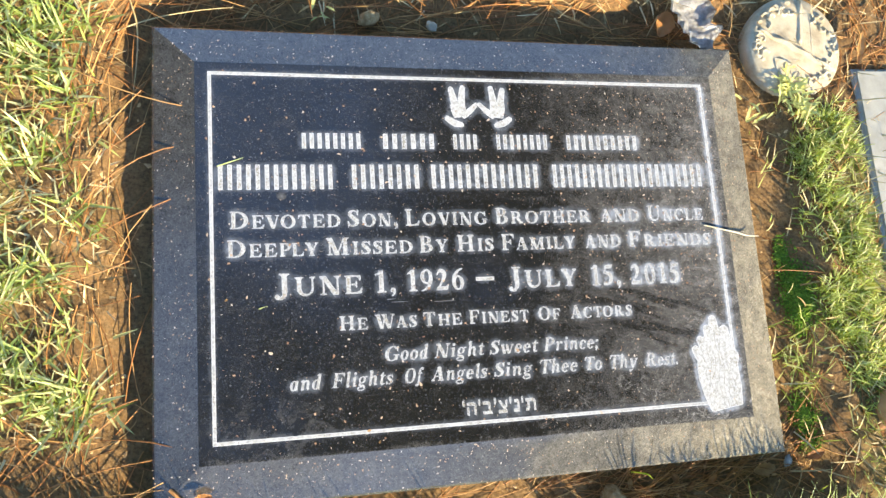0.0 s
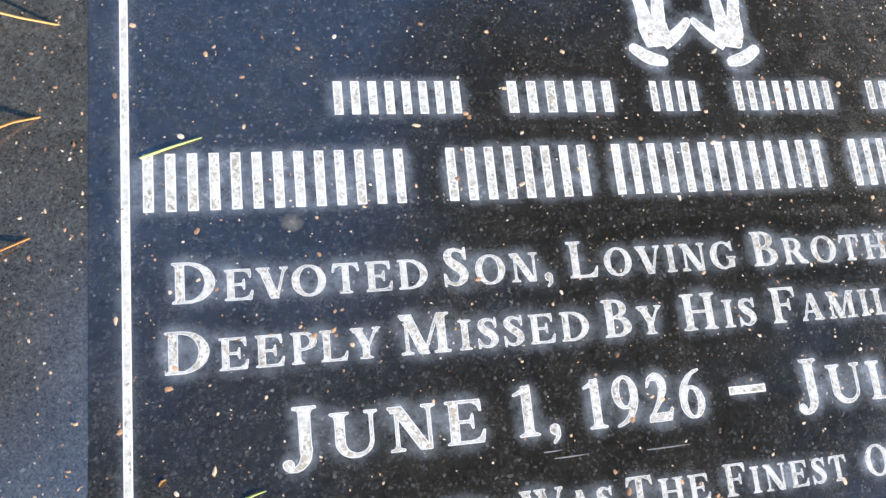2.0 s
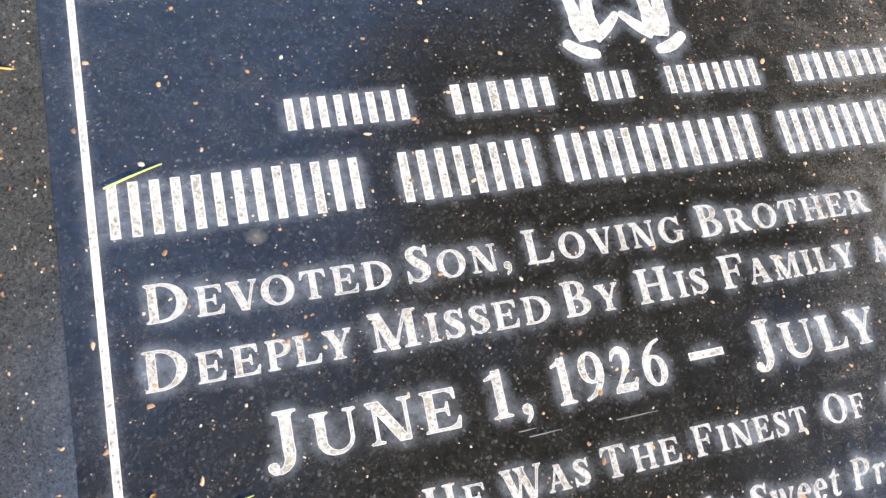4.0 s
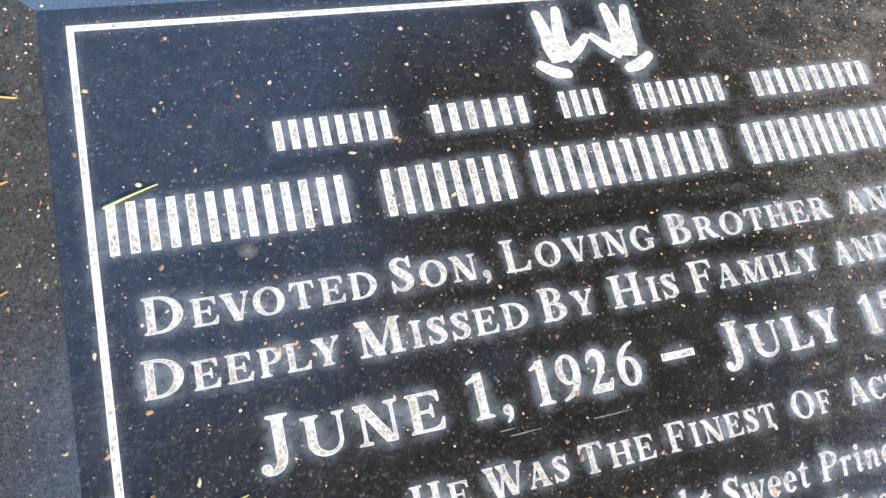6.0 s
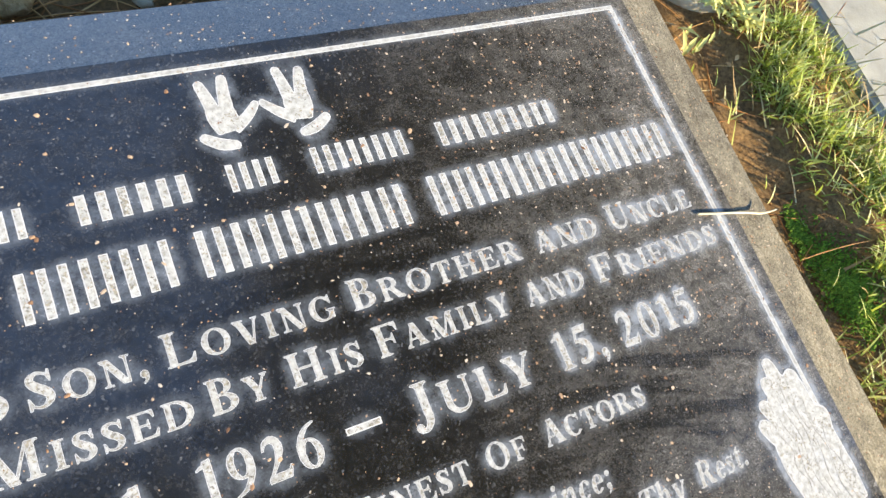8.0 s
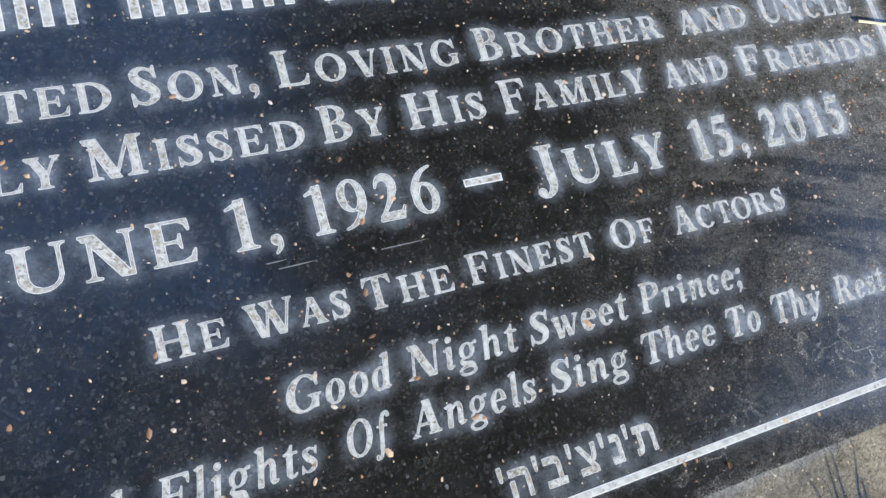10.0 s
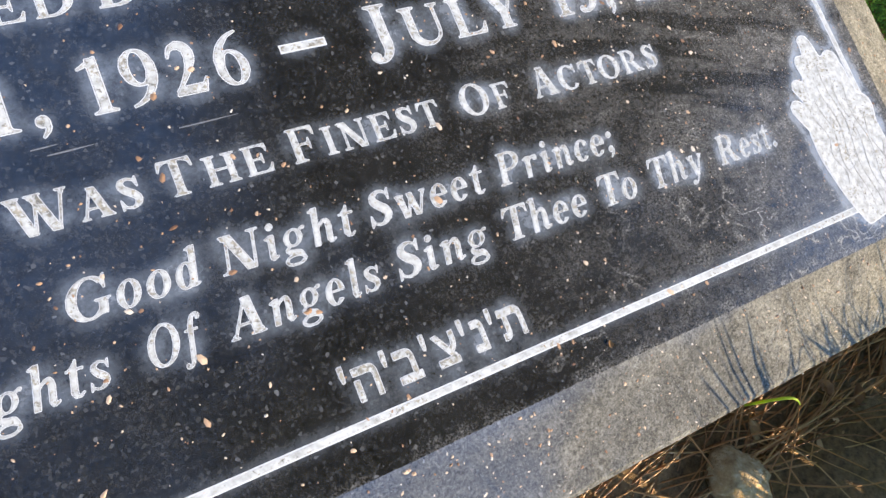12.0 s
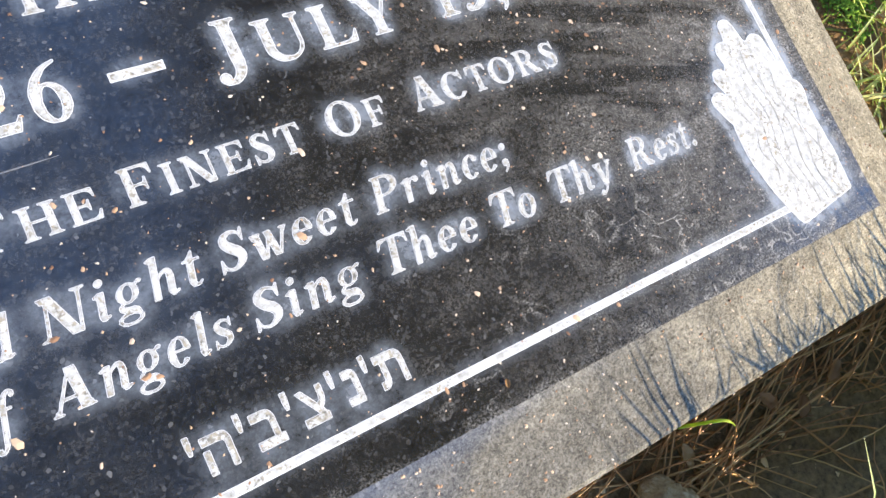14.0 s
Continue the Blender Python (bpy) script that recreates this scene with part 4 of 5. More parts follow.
line("'\u05d4'\u05d1'\u05e6'\u05e0'\u05ea", -0.0345, 0.0360, -0.1550, 0.0118, gap=0.14, spray=0.8, paints=(BRIGHT, WORN))

# pale scratches across the face
for x0, y0, x1, y1 in ((-0.0985, -0.0462, -0.0905, -0.0460), (-0.0945, -0.0490, -0.0795, -0.0487), (-0.0545, -0.0500, -0.0345, -0.0498)):
    nn = np.array([y0 - y1, x1 - x0]) / math.hypot(x1 - x0, y1 - y0) * 0.0002
    a, b = np.array([x0, y0]), np.array([x1, y1])
    vv, ff = filled([np.array([a - nn, (a + b) / 2 - 1.6 * nn, b - 0.4 * nn, b + 0.4 * nn, (a + b) / 2 + nn, a + nn])], FACE + 0.0001)
    obj_from("scratch", vv, ff, RIM, marker)

# border line
for x0, x1, y0, y1 in ((-LX - LW / 2, LX + LW / 2, LY1 - LW / 2, LY1 + LW / 2), (-LX - LW / 2, LX + LW / 2, LY0 - LW / 2, LY0 + LW / 2),
                       (-LX - LW / 2, -LX + LW / 2, LY0 + LW / 2 + 0.0004, LY1 - LW / 2 - 0.0004), (LX - LW / 2, LX + LW / 2, LY0 + LW / 2 + 0.0004, LY1 - LW / 2 - 0.0004)):
    inked("border_line", [np.array([(x0, y0), (x1, y0), (x1, y1), (x0, y1)])], 1, 1.6 if x0 > 0 else 0.5, paints=(BRIGHT, LINE))


def cut_shape(pieces, unit):
    """One outline round several strokes that are given in metres; unit sets the fineness."""
    return [p / unit for p in merged([q * unit for q in pieces])]


# twin emblem near the head end: two plain mirrored forked shapes, each with a band below
for s in (-1, 1):
    fork = swell((0.0190, 0.1300, 0.0115), (0.0200, 0.1380, 0.0150), (0.0208, 0.1445, 0.0135)) + swell((0.0235, 0.1430, 0.0070), (0.0250, 0.1520, 0.0060), (0.0266, 0.1585, 0.0050)) + [drop(0.0266, 0.1588, 0.0025)]
    fork += swell((0.0168, 0.1430, 0.0070), (0.0157, 0.1530, 0.0060), (0.0145, 0.1602, 0.0050)) + [drop(0.0145, 0.1605, 0.0025)] + swell((0.0165, 0.1310, 0.0065), (0.0085, 0.1365, 0.0055), (0.0020, 0.1430, 0.0038)) + [drop(0.0020, 0.1432, 0.0019)]
    band = swell((0.0182, 0.1222, 0.0050), (0.0250, 0.1240, 0.0062), (0.0318, 0.1285, 0.0052)) + [drop(0.0182, 0.1222, 0.0025), drop(0.0318, 0.1285, 0.0026)]
    for shape in (fork, band):
        inked("emblem", cut_shape([poly(*(p * (s, 1) + (0.0022, 0))) for p in shape], 22.0), 1, 1.1, 0.0002, paints=(BRIGHT, LINE))

# carved tongues of flame in the corner: one broad mass with rounded tips and shallow wavy cuts
mass = swell((0.2365, -0.1688, 0.0345), (0.2358, -0.1640, 0.0375), (0.2335, -0.1500, 0.0430), (0.2310, -0.1300, 0.0450), (0.2320, -0.1120, 0.0380), (0.2365, -0.0960, 0.0260), (0.2380, -0.0890, 0.0170))
for tip_x, tip_y, root_x, root_y, r in ((0.2312, -0.0805, 0.2360, -0.1000, 0.0040), (0.2240, -0.0900, 0.2330, -0.1080, 0.0044), (0.2150, -0.1005, 0.2290, -0.1180, 0.0040), (0.2088, -0.1100, 0.2230, -0.1280, 0.0042), (0.2430, -0.0920, 0.2420, -0.1100, 0.0050), (0.2500, -0.1180, 0.2450, -0.1350, 0.0062)):
    mass += swell((root_x, root_y, r * 3.0), ((tip_x + root_x) / 2 - 0.0012, (tip_y + root_y) / 2, r * 2.5), (tip_x, tip_y, r * 2.0)) + [drop(tip_x, tip_y, r)]
inked("flame_carving", cut_shape(mass, 13.0), 1, 1.2, 0.0003, 0.00012, paints=(BRIGHT, LINE))
for n, (x, y, tx, ty) in enumerate(((0.2185, -0.150, 0.2175, -0.117), (0.2225, -0.160, 0.2225, -0.108), (0.2270, -0.165, 0.2280, -0.098), (0.2320, -0.166, 0.2330, -0.092), (0.2370, -0.166, 0.2370, -0.100), (0.2420, -0.166, 0.2420, -0.106), (0.2470, -0.166, 0.2460, -0.122), (0.2510, -0.165, 0.2500, -0.136))):
    run = [(x + (tx - x) * u + 0.0016 * math.sin(u * 11 + n * 0.45), y + (ty - y) * u, 0.00046 + 0.00030 * math.sin(u * 15 + n * 2.1)) for u in np.linspace(0, 1, 12)]
    vv, ff = filled(cut_shape(swell(*run), 80.0), FACE + 0.00026)
    obj_from("carved_line", vv, ff, GROOVE, marker)


# the polished face, with thin overspray and a painted glow round the marks
def face_panel():
    step = 0.0012
    nxx, nyy = int(2 * IX / step) + 1, int(2 * IY / step) + 1
    xs, ys = np.linspace(-IX, IX, nxx), np.linspace(-IY, IY, nyy)
    ink = np.zeros((nyy, nxx))
    for loops, strength in INK:
        lo, hi = np.min([p.min(0) for p in loops], 0), np.max([p.max(0) for p in loops], 0)
        i0, i1 = np.searchsorted(xs, lo[0] - step), np.searchsorted(xs, hi[0] + step)
        j0, j1 = np.searchsorted(ys, lo[1] - step), np.searchsorted(ys, hi[1] + step)
        X, Y = np.meshgrid(xs[i0:i1], ys[j0:j1])
        hit = np.zeros(X.shape, bool)
        for p in loops:
            a, b = p, np.roll(p, -1, 0)
            for (ax, ay), (bx, by) in zip(a, b):
                hit ^= ((ay > Y) != (by > Y)) & (X < (bx - ax) * (Y - ay) / (by - ay + 1e-15) + ax)
        ink[j0:j1, i0:i1] = np.maximum(ink[j0:j1, i0:i1], hit * strength)

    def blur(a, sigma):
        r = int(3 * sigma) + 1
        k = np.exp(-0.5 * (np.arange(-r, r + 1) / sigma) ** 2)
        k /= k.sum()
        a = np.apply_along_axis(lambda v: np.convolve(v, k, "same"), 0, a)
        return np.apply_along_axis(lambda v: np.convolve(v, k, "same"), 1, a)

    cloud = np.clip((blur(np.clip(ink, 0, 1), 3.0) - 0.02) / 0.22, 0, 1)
    # stronger to the right, where bright glow is painted in with the overspray
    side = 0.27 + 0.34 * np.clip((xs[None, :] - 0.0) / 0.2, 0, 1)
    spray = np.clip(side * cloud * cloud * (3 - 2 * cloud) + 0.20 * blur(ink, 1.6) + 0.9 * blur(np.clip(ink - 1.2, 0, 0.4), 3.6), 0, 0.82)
    me = bpy.data.meshes.new("lettered_face")
    co = np.zeros((nyy * nxx, 3))
    co[:, 0], co[:, 1], co[:, 2] = np.tile(xs, nyy), np.repeat(ys, nxx), FACE
    idx = np.arange(nyy * nxx).reshape(nyy, nxx)
    quads = np.stack([idx[:-1, :-1], idx[:-1, 1:], idx[1:, 1:], idx[1:, :-1]], -1).reshape(-1, 4)
    me.from_pydata(co.tolist(), [], quads.tolist())
    me.attributes.new("overspray_glow", "FLOAT", "POINT").data.foreach_set("value", spray.ravel().astype(np.float32))
    me.materials.append(POLISHED)
    ob = new("lettered_face", me)
    ob.parent = marker
    ob["label"] = "polished black granite face under dust"


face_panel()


# ---- grass, straw and needles ----
def blades(name, roots, material, label, category, lengths, widths, lean, droop, rng, heading=None):
    """Many thin folded blades in one mesh: each three segments long, with a crease."""
    verts, faces = [], []
    for x, y, z in roots:
        ln, w = rng.uniform(*lengths), rng.uniform(*widths)
        az = rng.uniform(0, 2 * math.pi) if heading is None else rng.gauss(*heading)
        tilt = rng.uniform(*lean)
        bend = rng.uniform(*droop)
        k = len(verts)
        px, pz, ang = 0.0, 0.0, tilt
        cx, sx = math.cos(az), math.sin(az)
        for s in range(5):
            ww = w * (1.0, 1.0, 0.85, 0.55, 0.06)[s] / 2
            mid = (x + cx * px, y + sx * px, z + pz)
            verts.append((mid[0] - sx * ww, mid[1] + cx * ww, mid[2] + ww * 0.5))
            verts.append(mid)
            verts.append((mid[0] + sx * ww, mid[1] - cx * ww, mid[2] + ww * 0.5))
            px += ln / 4 * math.sin(ang)
            pz += ln / 4 * math.cos(ang)
            ang += bend / 4
        for s in range(4):
            a = k + 3 * s
            faces += [(a, a + 1, a + 4, a + 3), (a + 1, a + 2, a + 5, a + 4)]
    ob = obj_from(name, verts, faces, material, smooth=True)
    return tagged(ob, label, category, kind="stuff")


def rods(name, spots, material, label, category, lengths, radius, rng, rise=0.25, heading=None):
    """Thin bent rods lying on the ground, three-sided."""
    verts, faces = [], []
    for x, y, z in spots:
        ln, az, curve = rng.uniform(*lengths), rng.uniform(0, 2 * math.pi) if heading is None else rng.gauss(*heading), rng.gauss(0, 0.5)
        r = radius * rng.uniform(0.7, 1.3)
        tip = rng.uniform(-0.05, rise)
        k = len(verts)
        px, py, pz = x, y, z + r
        for s in range(6):
            for q in range(3):
                a = q * 2.0944 + az
                verts.append((px + r * math.cos(a) * -math.sin(az), py + r * math.cos(a) * math.cos(az), pz + r * math.sin(a)))
            px += ln / 5 * math.cos(az)
            py += ln / 5 * math.sin(az)
            pz = max(pz + ln / 5 * tip * (1 - s / 3), ground_height(px, py) + r)
            az += curve / 5
        for s in range(5):
            for q in range(3):
                a, b = k + 3 * s + q, k + 3 * s + (q + 1) % 3
                faces.append((a, b, b + 3, a + 3))
    ob = obj_from(name, verts, faces, material, smooth=True)
    return tagged(ob, label, category, kind="stuff")


def scatter(rng, n, box, keep):
    out = []
    while len(out) < n:
        x, y = rng.uniform(box[0], box[1]), rng.uniform(box[2], box[3])
        if outside(x, y) > 0.004 and rng.random() < keep(x, y):
            out.append((x, y, ground_height(x, y) - 0.002))
    return out


def tufty(x, y, scale=13.0, cut=-0.1):
    return 1.0 if noise.noise((x * scale, y * scale, 11)) > cut else 0.12


rng = random.Random(5)
blades("grass", scatter(rng, 2500, (-0.62, -0.335, -0.155, 0.42), lambda x, y: tufty(x, y, 21, 0.04) * min(1, max(0.03, (-0.343 + 0.024 * noise.noise((y * 12, 1, 3)) - x) / 0.03))),
       GRASS, "pale green turf beside the stone", "grass", (0.016, 0.040), (0.0015, 0.0030), (0.45, 1.40), (0.0, 0.8), rng)
blades("grass", scatter(rng, 3700, (-0.62, -0.335, -0.155, 0.42), lambda x, y: tufty(x, y, 21, 0.0) * min(1, max(0.02, (-0.347 + 0.024 * noise.noise((y * 12, 1, 3)) - x) / 0.02))),
       LUSH, "short green turf beside the stone", "grass", (0.012, 0.028), (0.0010, 0.0021), (0.4, 1.35), (0.0, 0.8), rng)
blades("grass", scatter(rng, 4000, (0.335, 0.47, -0.27, 0.165), lambda x, y: tufty(x, y, 22, 0.0) * min(1, max(0.02, (x - 0.376 - 0.025 * min(1, max(0, (-0.09 - y) / 0.05)) - 0.012 * noise.noise((y * 14, 5, 3))) / 0.02)) * (1.0 if y > -0.19 else 0.3)  * min(1, max(0, (0.472 - x) / 0.03))),
       LUSH, "bright green turf between two stones", "grass", (0.010, 0.027), (0.0010, 0.0021), (0.3, 1.4), (0.0, 0.8), rng)
blades("grass", scatter(rng, 1500, (-0.6, 0.75, -0.52, -0.345), lambda x, y: tufty(x, y, 9, -0.1)),
       GRASS, "taller turf at the foot of the stone", "grass", (0.030, 0.068), (0.0014, 0.0028), (0.05, 0.55), (0.1, 0.8), rng)
tufts = [(-0.24, -0.285), (-0.17, -0.295), (-0.10, -0.305), (-0.03, -0.315), (-0.32, -0.275), (-0.38, -0.270)]
blades("grass", [(x, y, ground_height(x, y) - 0.002) for x, y in ((rng.gauss(cx, 0.018), rng.gauss(cy, 0.008)) for cx, cy in tufts for _ in range(45)) if y < (-0.255 if x < -0.1 else -0.300)],
       LUSH, "upright grass tufts at the foot of the stone", "grass", (0.04, 0.10), (0.0012, 0.0024), (0.0, 0.4), (0.1, 0.9), rng)
banks = [(0.172, -0.306), (0.182, -0.308), (0.216, -0.306), (0.226, -0.308), (0.236, -0.305), (0.268, -0.306), (0.280, -0.308), (0.310, -0.305), (0.322, -0.308), (0.345, -0.303), (0.362, -0.306), (0.295, -0.304), (0.335, -0.304), (0.355, -0.302), (0.375, -0.302), (0.305, -0.307)]
clumped = lambda n, wide: [(x, y, ground_height(x, y) - 0.002) for x, y in ((rng.gauss(cx, wide), rng.gauss(cy, 0.004)) for cx, cy in banks for _ in range(n)) if y < -0.298]
blades("grass", clumped(36, 0.0050), LUSH, "dense grass clumps shading the foot of the stone", "grass", (0.058, 0.094), (0.0020, 0.0036), (0.0, 0.40), (0.7, 1.8), rng, (0.3, 0.8))
blades("grass", clumped(5, 0.010), LUSH, "thin grass stalks rising from clumps", "grass", (0.085, 0.122), (0.0012, 0.0020), (0.0, 0.45), (0.7, 1.8), rng, (0.3, 0.8))
blades("grass", [(x, -0.315 + 0.01 * math.sin(x * 900), ground_height(x, -0.315) - 0.002) for x in (rng.uniform(-0.05, 0.20) for _ in range(9))], LUSH, "single grass stalks at the foot of the stone", "grass", (0.075, 0.105), (0.0012, 0.0018), (0.0, 0.4), (0.1, 0.7), rng)
blades("grass", scatter(rng, 110, (0.322, 0.375, -0.160, -0.075), lambda x, y: tufty(x, y, 30, 0.0)), LUSH, "thin green blades beside the corner of the stone", "grass", (0.014, 0.034), (0.0010, 0.0020), (0.3, 1.3), (0.0, 0.8), rng)
blades("dry_grass", scatter(rng, 700, (-0.60, -0.345, -0.16, 0.42), lambda x, y: 0.5 + 0.5 * noise.noise((x * 20, y * 20, 3))),
       STRAW, "dry straw-coloured grass on lit soil", "dry grass", (0.015, 0.045), (0.0008, 0.0020), (0.9, 1.7), (-0.2, 0.5), rng)
blades("dry_grass", scatter(rng, 800, (-0.42, -0.340, -0.15, 0.32), lambda x, y: 1.0),
       STRAW, "short golden straw chips on lit soil", "dry grass", (0.006, 0.020), (0.0010, 0.0022), (1.0, 1.8), (-0.2, 0.3), rng)
blades("dry_grass", scatter(rng, 1500, (-0.6, 0.62, 0.262, 0.5), lambda x, y: 1.0),
       STRAW, "matted dry grass beyond the head of the stone", "dry grass", (0.02, 0.05), (0.0010, 0.0024), (0.8, 1.6), (-0.2, 0.5), rng)
blades("dry_grass", scatter(rng, 380, (0.31, 0.62, -0.30, 0.35), lambda x, y: 0.6),
       STRAW, "dry blades among green turf", "dry grass", (0.02, 0.05), (0.0010, 0.0024), (0.5, 1.5), (-0.1, 0.6), rng)
def round_about(x, y):
    d = outside(x, y)
    return 0.0 if (d < 0.16 or (x > 0.45 and abs(y) < 0.25) or (0.3 < x < 0.75 and 0.15 < y < 0.5)) else max(0.0, 1.1 - d / 1.0) * tufty(x, y, 7, -0.2)


blades("grass", scatter(rng, 9000, (-1.3, 1.5, -1.2, 1.2), round_about), GRASS, "short lawn grass round the stones", "grass", (0.03, 0.06), (0.002, 0.004), (0.3, 1.2), (0.1, 0.9), rng)
# out of view; added to cast shade on the corner soil
blades("grass", scatter(rng, 2300, (-0.70, -0.23, -0.34, -0.268), lambda x, y: 1.0), LUSH, "dense unseen turf added to shade the corner soil", "grass", (0.055, 0.097), (0.0014, 0.0028), (0.0, 0.6), (0.1, 0.8), rng)
blades("dry_grass", scatter(rng, 260, (0.425, 0.478, -0.27, 0.16), lambda x, y: 1.0), STRAW, "dry straw along the edge of the next stone", "dry grass", (0.012, 0.034), (0.0009, 0.0020), (0.6, 1.6), (-0.1, 0.5), rng)
# strip out of view, added so that the soil at the foot lies in shade
blades("grass", [(x, y, ground_height(x, y) - 0.002) for x, y in ((rng.uniform(0.10, 0.245), rng.uniform(-0.322, -0.300)) for _ in range(230))], LUSH, "low dense unseen turf added to shade the foot soil", "grass", (0.034, 0.052), (0.0014, 0.0026), (0.0, 0.35), (0.0, 0.4), rng)
rods("pine_needles", scatter(rng, 75, (-0.385, -0.312, -0.15, 0.30), lambda x, y: 1.0), NEEDLE, "long orange-brown pine needles on lit soil", "pine needles", (0.05, 0.14), 0.0005, rng, 0.3, (1.57, 0.45))
rods("pine_needles", scatter(rng, 160, (-0.35, 0.30, 0.222, 0.275), lambda x, y: 1.0), NEEDLE, "brown pine needles along the head of the stone", "pine needles", (0.05, 0.12), 0.0005, rng, 0.3, (0.1, 0.6))
rods("pine_needles", scatter(rng, 80, (-0.46, -0.31, -0.30, 0.36), lambda x, y: 1.0), NEEDLE, "fallen brown pine needles on soil", "pine needles", (0.04, 0.12), 0.00045, rng)
rods("pine_needles", scatter(rng, 330, (-0.35, 0.66, 0.222, 0.40), lambda x, y: 0.0 if math.hypot(x - 0.398, y - 0.231) < 0.095 else 1.0), NEEDLE, "fallen brown pine needles on soil", "pine needles", (0.04, 0.11), 0.00045, rng)
rods("pine_needles", scatter(rng, 100, (-0.45, 0.45, -0.30, -0.222), lambda x, y: 1.0), NEEDLE, "fallen brown pine needles in shade", "pine needles", (0.03, 0.10), 0.00045, rng)
rods("pine_needles", scatter(rng, 110, (-0.32, 0.30, -0.262, -0.222), lambda x, y: 1.0), NEEDLE, "brown pine needles heaped along the foot of the stone", "pine needles", (0.04, 0.11), 0.0004, rng, 0.3, (0.15, 0.35))
rods("pine_needles", scatter(random.Random(31), 70, (0.10, 0.31, -0.262, -0.222), lambda x, y: 1.0), NEEDLE, "reddish pine needles heaped by the corner of the stone", "pine needles", (0.04, 0.10), 0.0005, random.Random(32), 0.35, (0.25, 0.5))
solid = [(0.252, 0.010), (0.286, 0.007), (0.352, 0.010)]
blades("grass", [(x, -0.304, ground_height(x, -0.304) - 0.002) for x in (rng.gauss(cx, wide) for cx, wide in solid for _ in range(30))], LUSH, "thick grass tufts close to the foot of the stone", "grass", (0.060, 0.080), (0.0022, 0.0040), (0.0, 0.25), (0.0, 0.4), random.Random(33))
rods("pine_needles", scatter(rng, 90, (0.31, 0.50, -0.25, 0.26), lambda x, y: 1.0), NEEDLE, "fallen brown pine needles in turf", "pine needles", (0.03, 0.10), 0.00045, rng)


rods("pine_needles", scatter(rng, 150, (0.46, 0.66, 0.16, 0.36), lambda x, y: 1.0), NEEDLE, "orange pine needles heaped beside the disc", "pine needles", (0.04, 0.09), 0.0005, rng, 0.18)
rods("pine_needles", scatter(rng, 70, (-0.46, -0.31, -0.26, -0.15), lambda x, y: 1.0), NEEDLE, "brown pine needles on shaded corner soil", "pine needles", (0.04, 0.11), 0.0006, rng, 0.4)
rods("pine_needles", scatter(rng, 60, (0.02, 0.30, -0.246, -0.224), lambda x, y: 1.0), NEEDLE, "orange pine needles along the foot of the stone", "pine needles", (0.05, 0.11), 0.0004, rng, 0.4, (0.2, 0.4))


def crumbs(name, spots, sizes, material, label, category, rng, flat=0.5):
    """Small uneven bits, each a squashed octahedron."""
    verts, faces = [], []
    for x, y, z in spots:
        r = rng.uniform(*sizes) * rng.uniform(0.5, 1.0)
        a = rng.uniform(0, 6.28)
        st = rng.uniform(1.0, 1.9)
        k = len(verts)
        for q in range(6):
            rr = r * rng.uniform(0.65, 1.25)
            u, v = rr * st * math.cos(q * 1.047), rr * math.sin(q * 1.047)
            verts.append((x + u * math.cos(a) - v * math.sin(a), y + u * math.sin(a) + v * math.cos(a), z + r * flat * rng.uniform(0.3, 0.7)))
        verts.append((x, y, z + r * flat * 1.3))
        verts.append((x, y, z - 0.0002))
        for q in range(6):
            faces += [(k + q, k + (q + 1) % 6, k + 6), (k + (q + 1) % 6, k + q, k + 7)]
    ob = obj_from(name, verts, faces, material)
    return tagged(ob, label, category, kind="stuff")


crumbs("debris", [(x, y, FACE) for x, y in ((rng.uniform(-0.26, 0.26), rng.uniform(-0.175, 0.175)) for _ in range(1900))], (0.0002, 0.00055), CRUMB, "tiny tan plant crumbs scattered on the polished face", "debris", rng)
crumbs("debris", [(x, y, FACE) for x, y in ((rng.uniform(-0.26, 0.26), rng.uniform(-0.175, 0.175)) for _ in range(260))], (0.0006, 0.0013), CRUMB, "larger tan plant crumbs on the polished face", "debris", rng, 0.25)


crumbs("debris", [(x, y, FACE) for x, y in ((0.26 - abs(rng.gauss(0, 0.12)), rng.uniform(-0.06, 0.175)) for _ in range(520)) if x > -0.2], (0.0004, 0.0009), CRUMB, "pale pinkish plant flakes on the dustier side of the face", "debris", rng, 0.3)
crumbs("debris", [(x, y, FACE) for x, y in ((0.26 - abs(rng.gauss(0, 0.10)), rng.uniform(-0.17, 0.175)) for _ in range(1800)) if x > -0.2], (0.00018, 0.00042), CRUMB, "fine pale grit on the dustier side of the face", "debris", rng)


def on_bevel(rng):
    while True:
        x, y = rng.uniform(-OX, OX), rng.uniform(-OY, OY)
        d = max((abs(x) - IX) / (OX - IX), (abs(y) - IY) / (OY - IY))
        if d > 0.05:
            return x, y, FACE - (FACE - EDGE) * d


crumbs("debris", [on_bevel(rng) for _ in range(2400)], (0.0002, 0.0008), CRUMB, "tiny tan plant crumbs on the sloping edge", "debris", rng)
crumbs("soil_crumbs", scatter(rng, 6500, (-0.43, -0.305, -0.17, 0.40), lambda x, y: 1.0), (0.0006, 0.0021), DIRT, "loose crumbs of dry orange-brown soil", "soil", rng, 0.8)
crumbs("soil_crumbs", scatter(rng, 3800, (0.02, 0.40, -0.31, -0.222), lambda x, y: 1.0), (0.0005, 0.0018), DIRT, "loose crumbs of shaded brown soil", "soil", rng, 0.8)
crumbs("soil_crumbs", scatter(rng, 4200, (-0.48, 0.56, -0.32, 0.36), lambda x, y: 1.0 if outside(x, y) < 0.09 else 0.2), (0.0007, 0.0028), DIRT, "loose crumbs of brown soil", "soil", rng, 0.9)
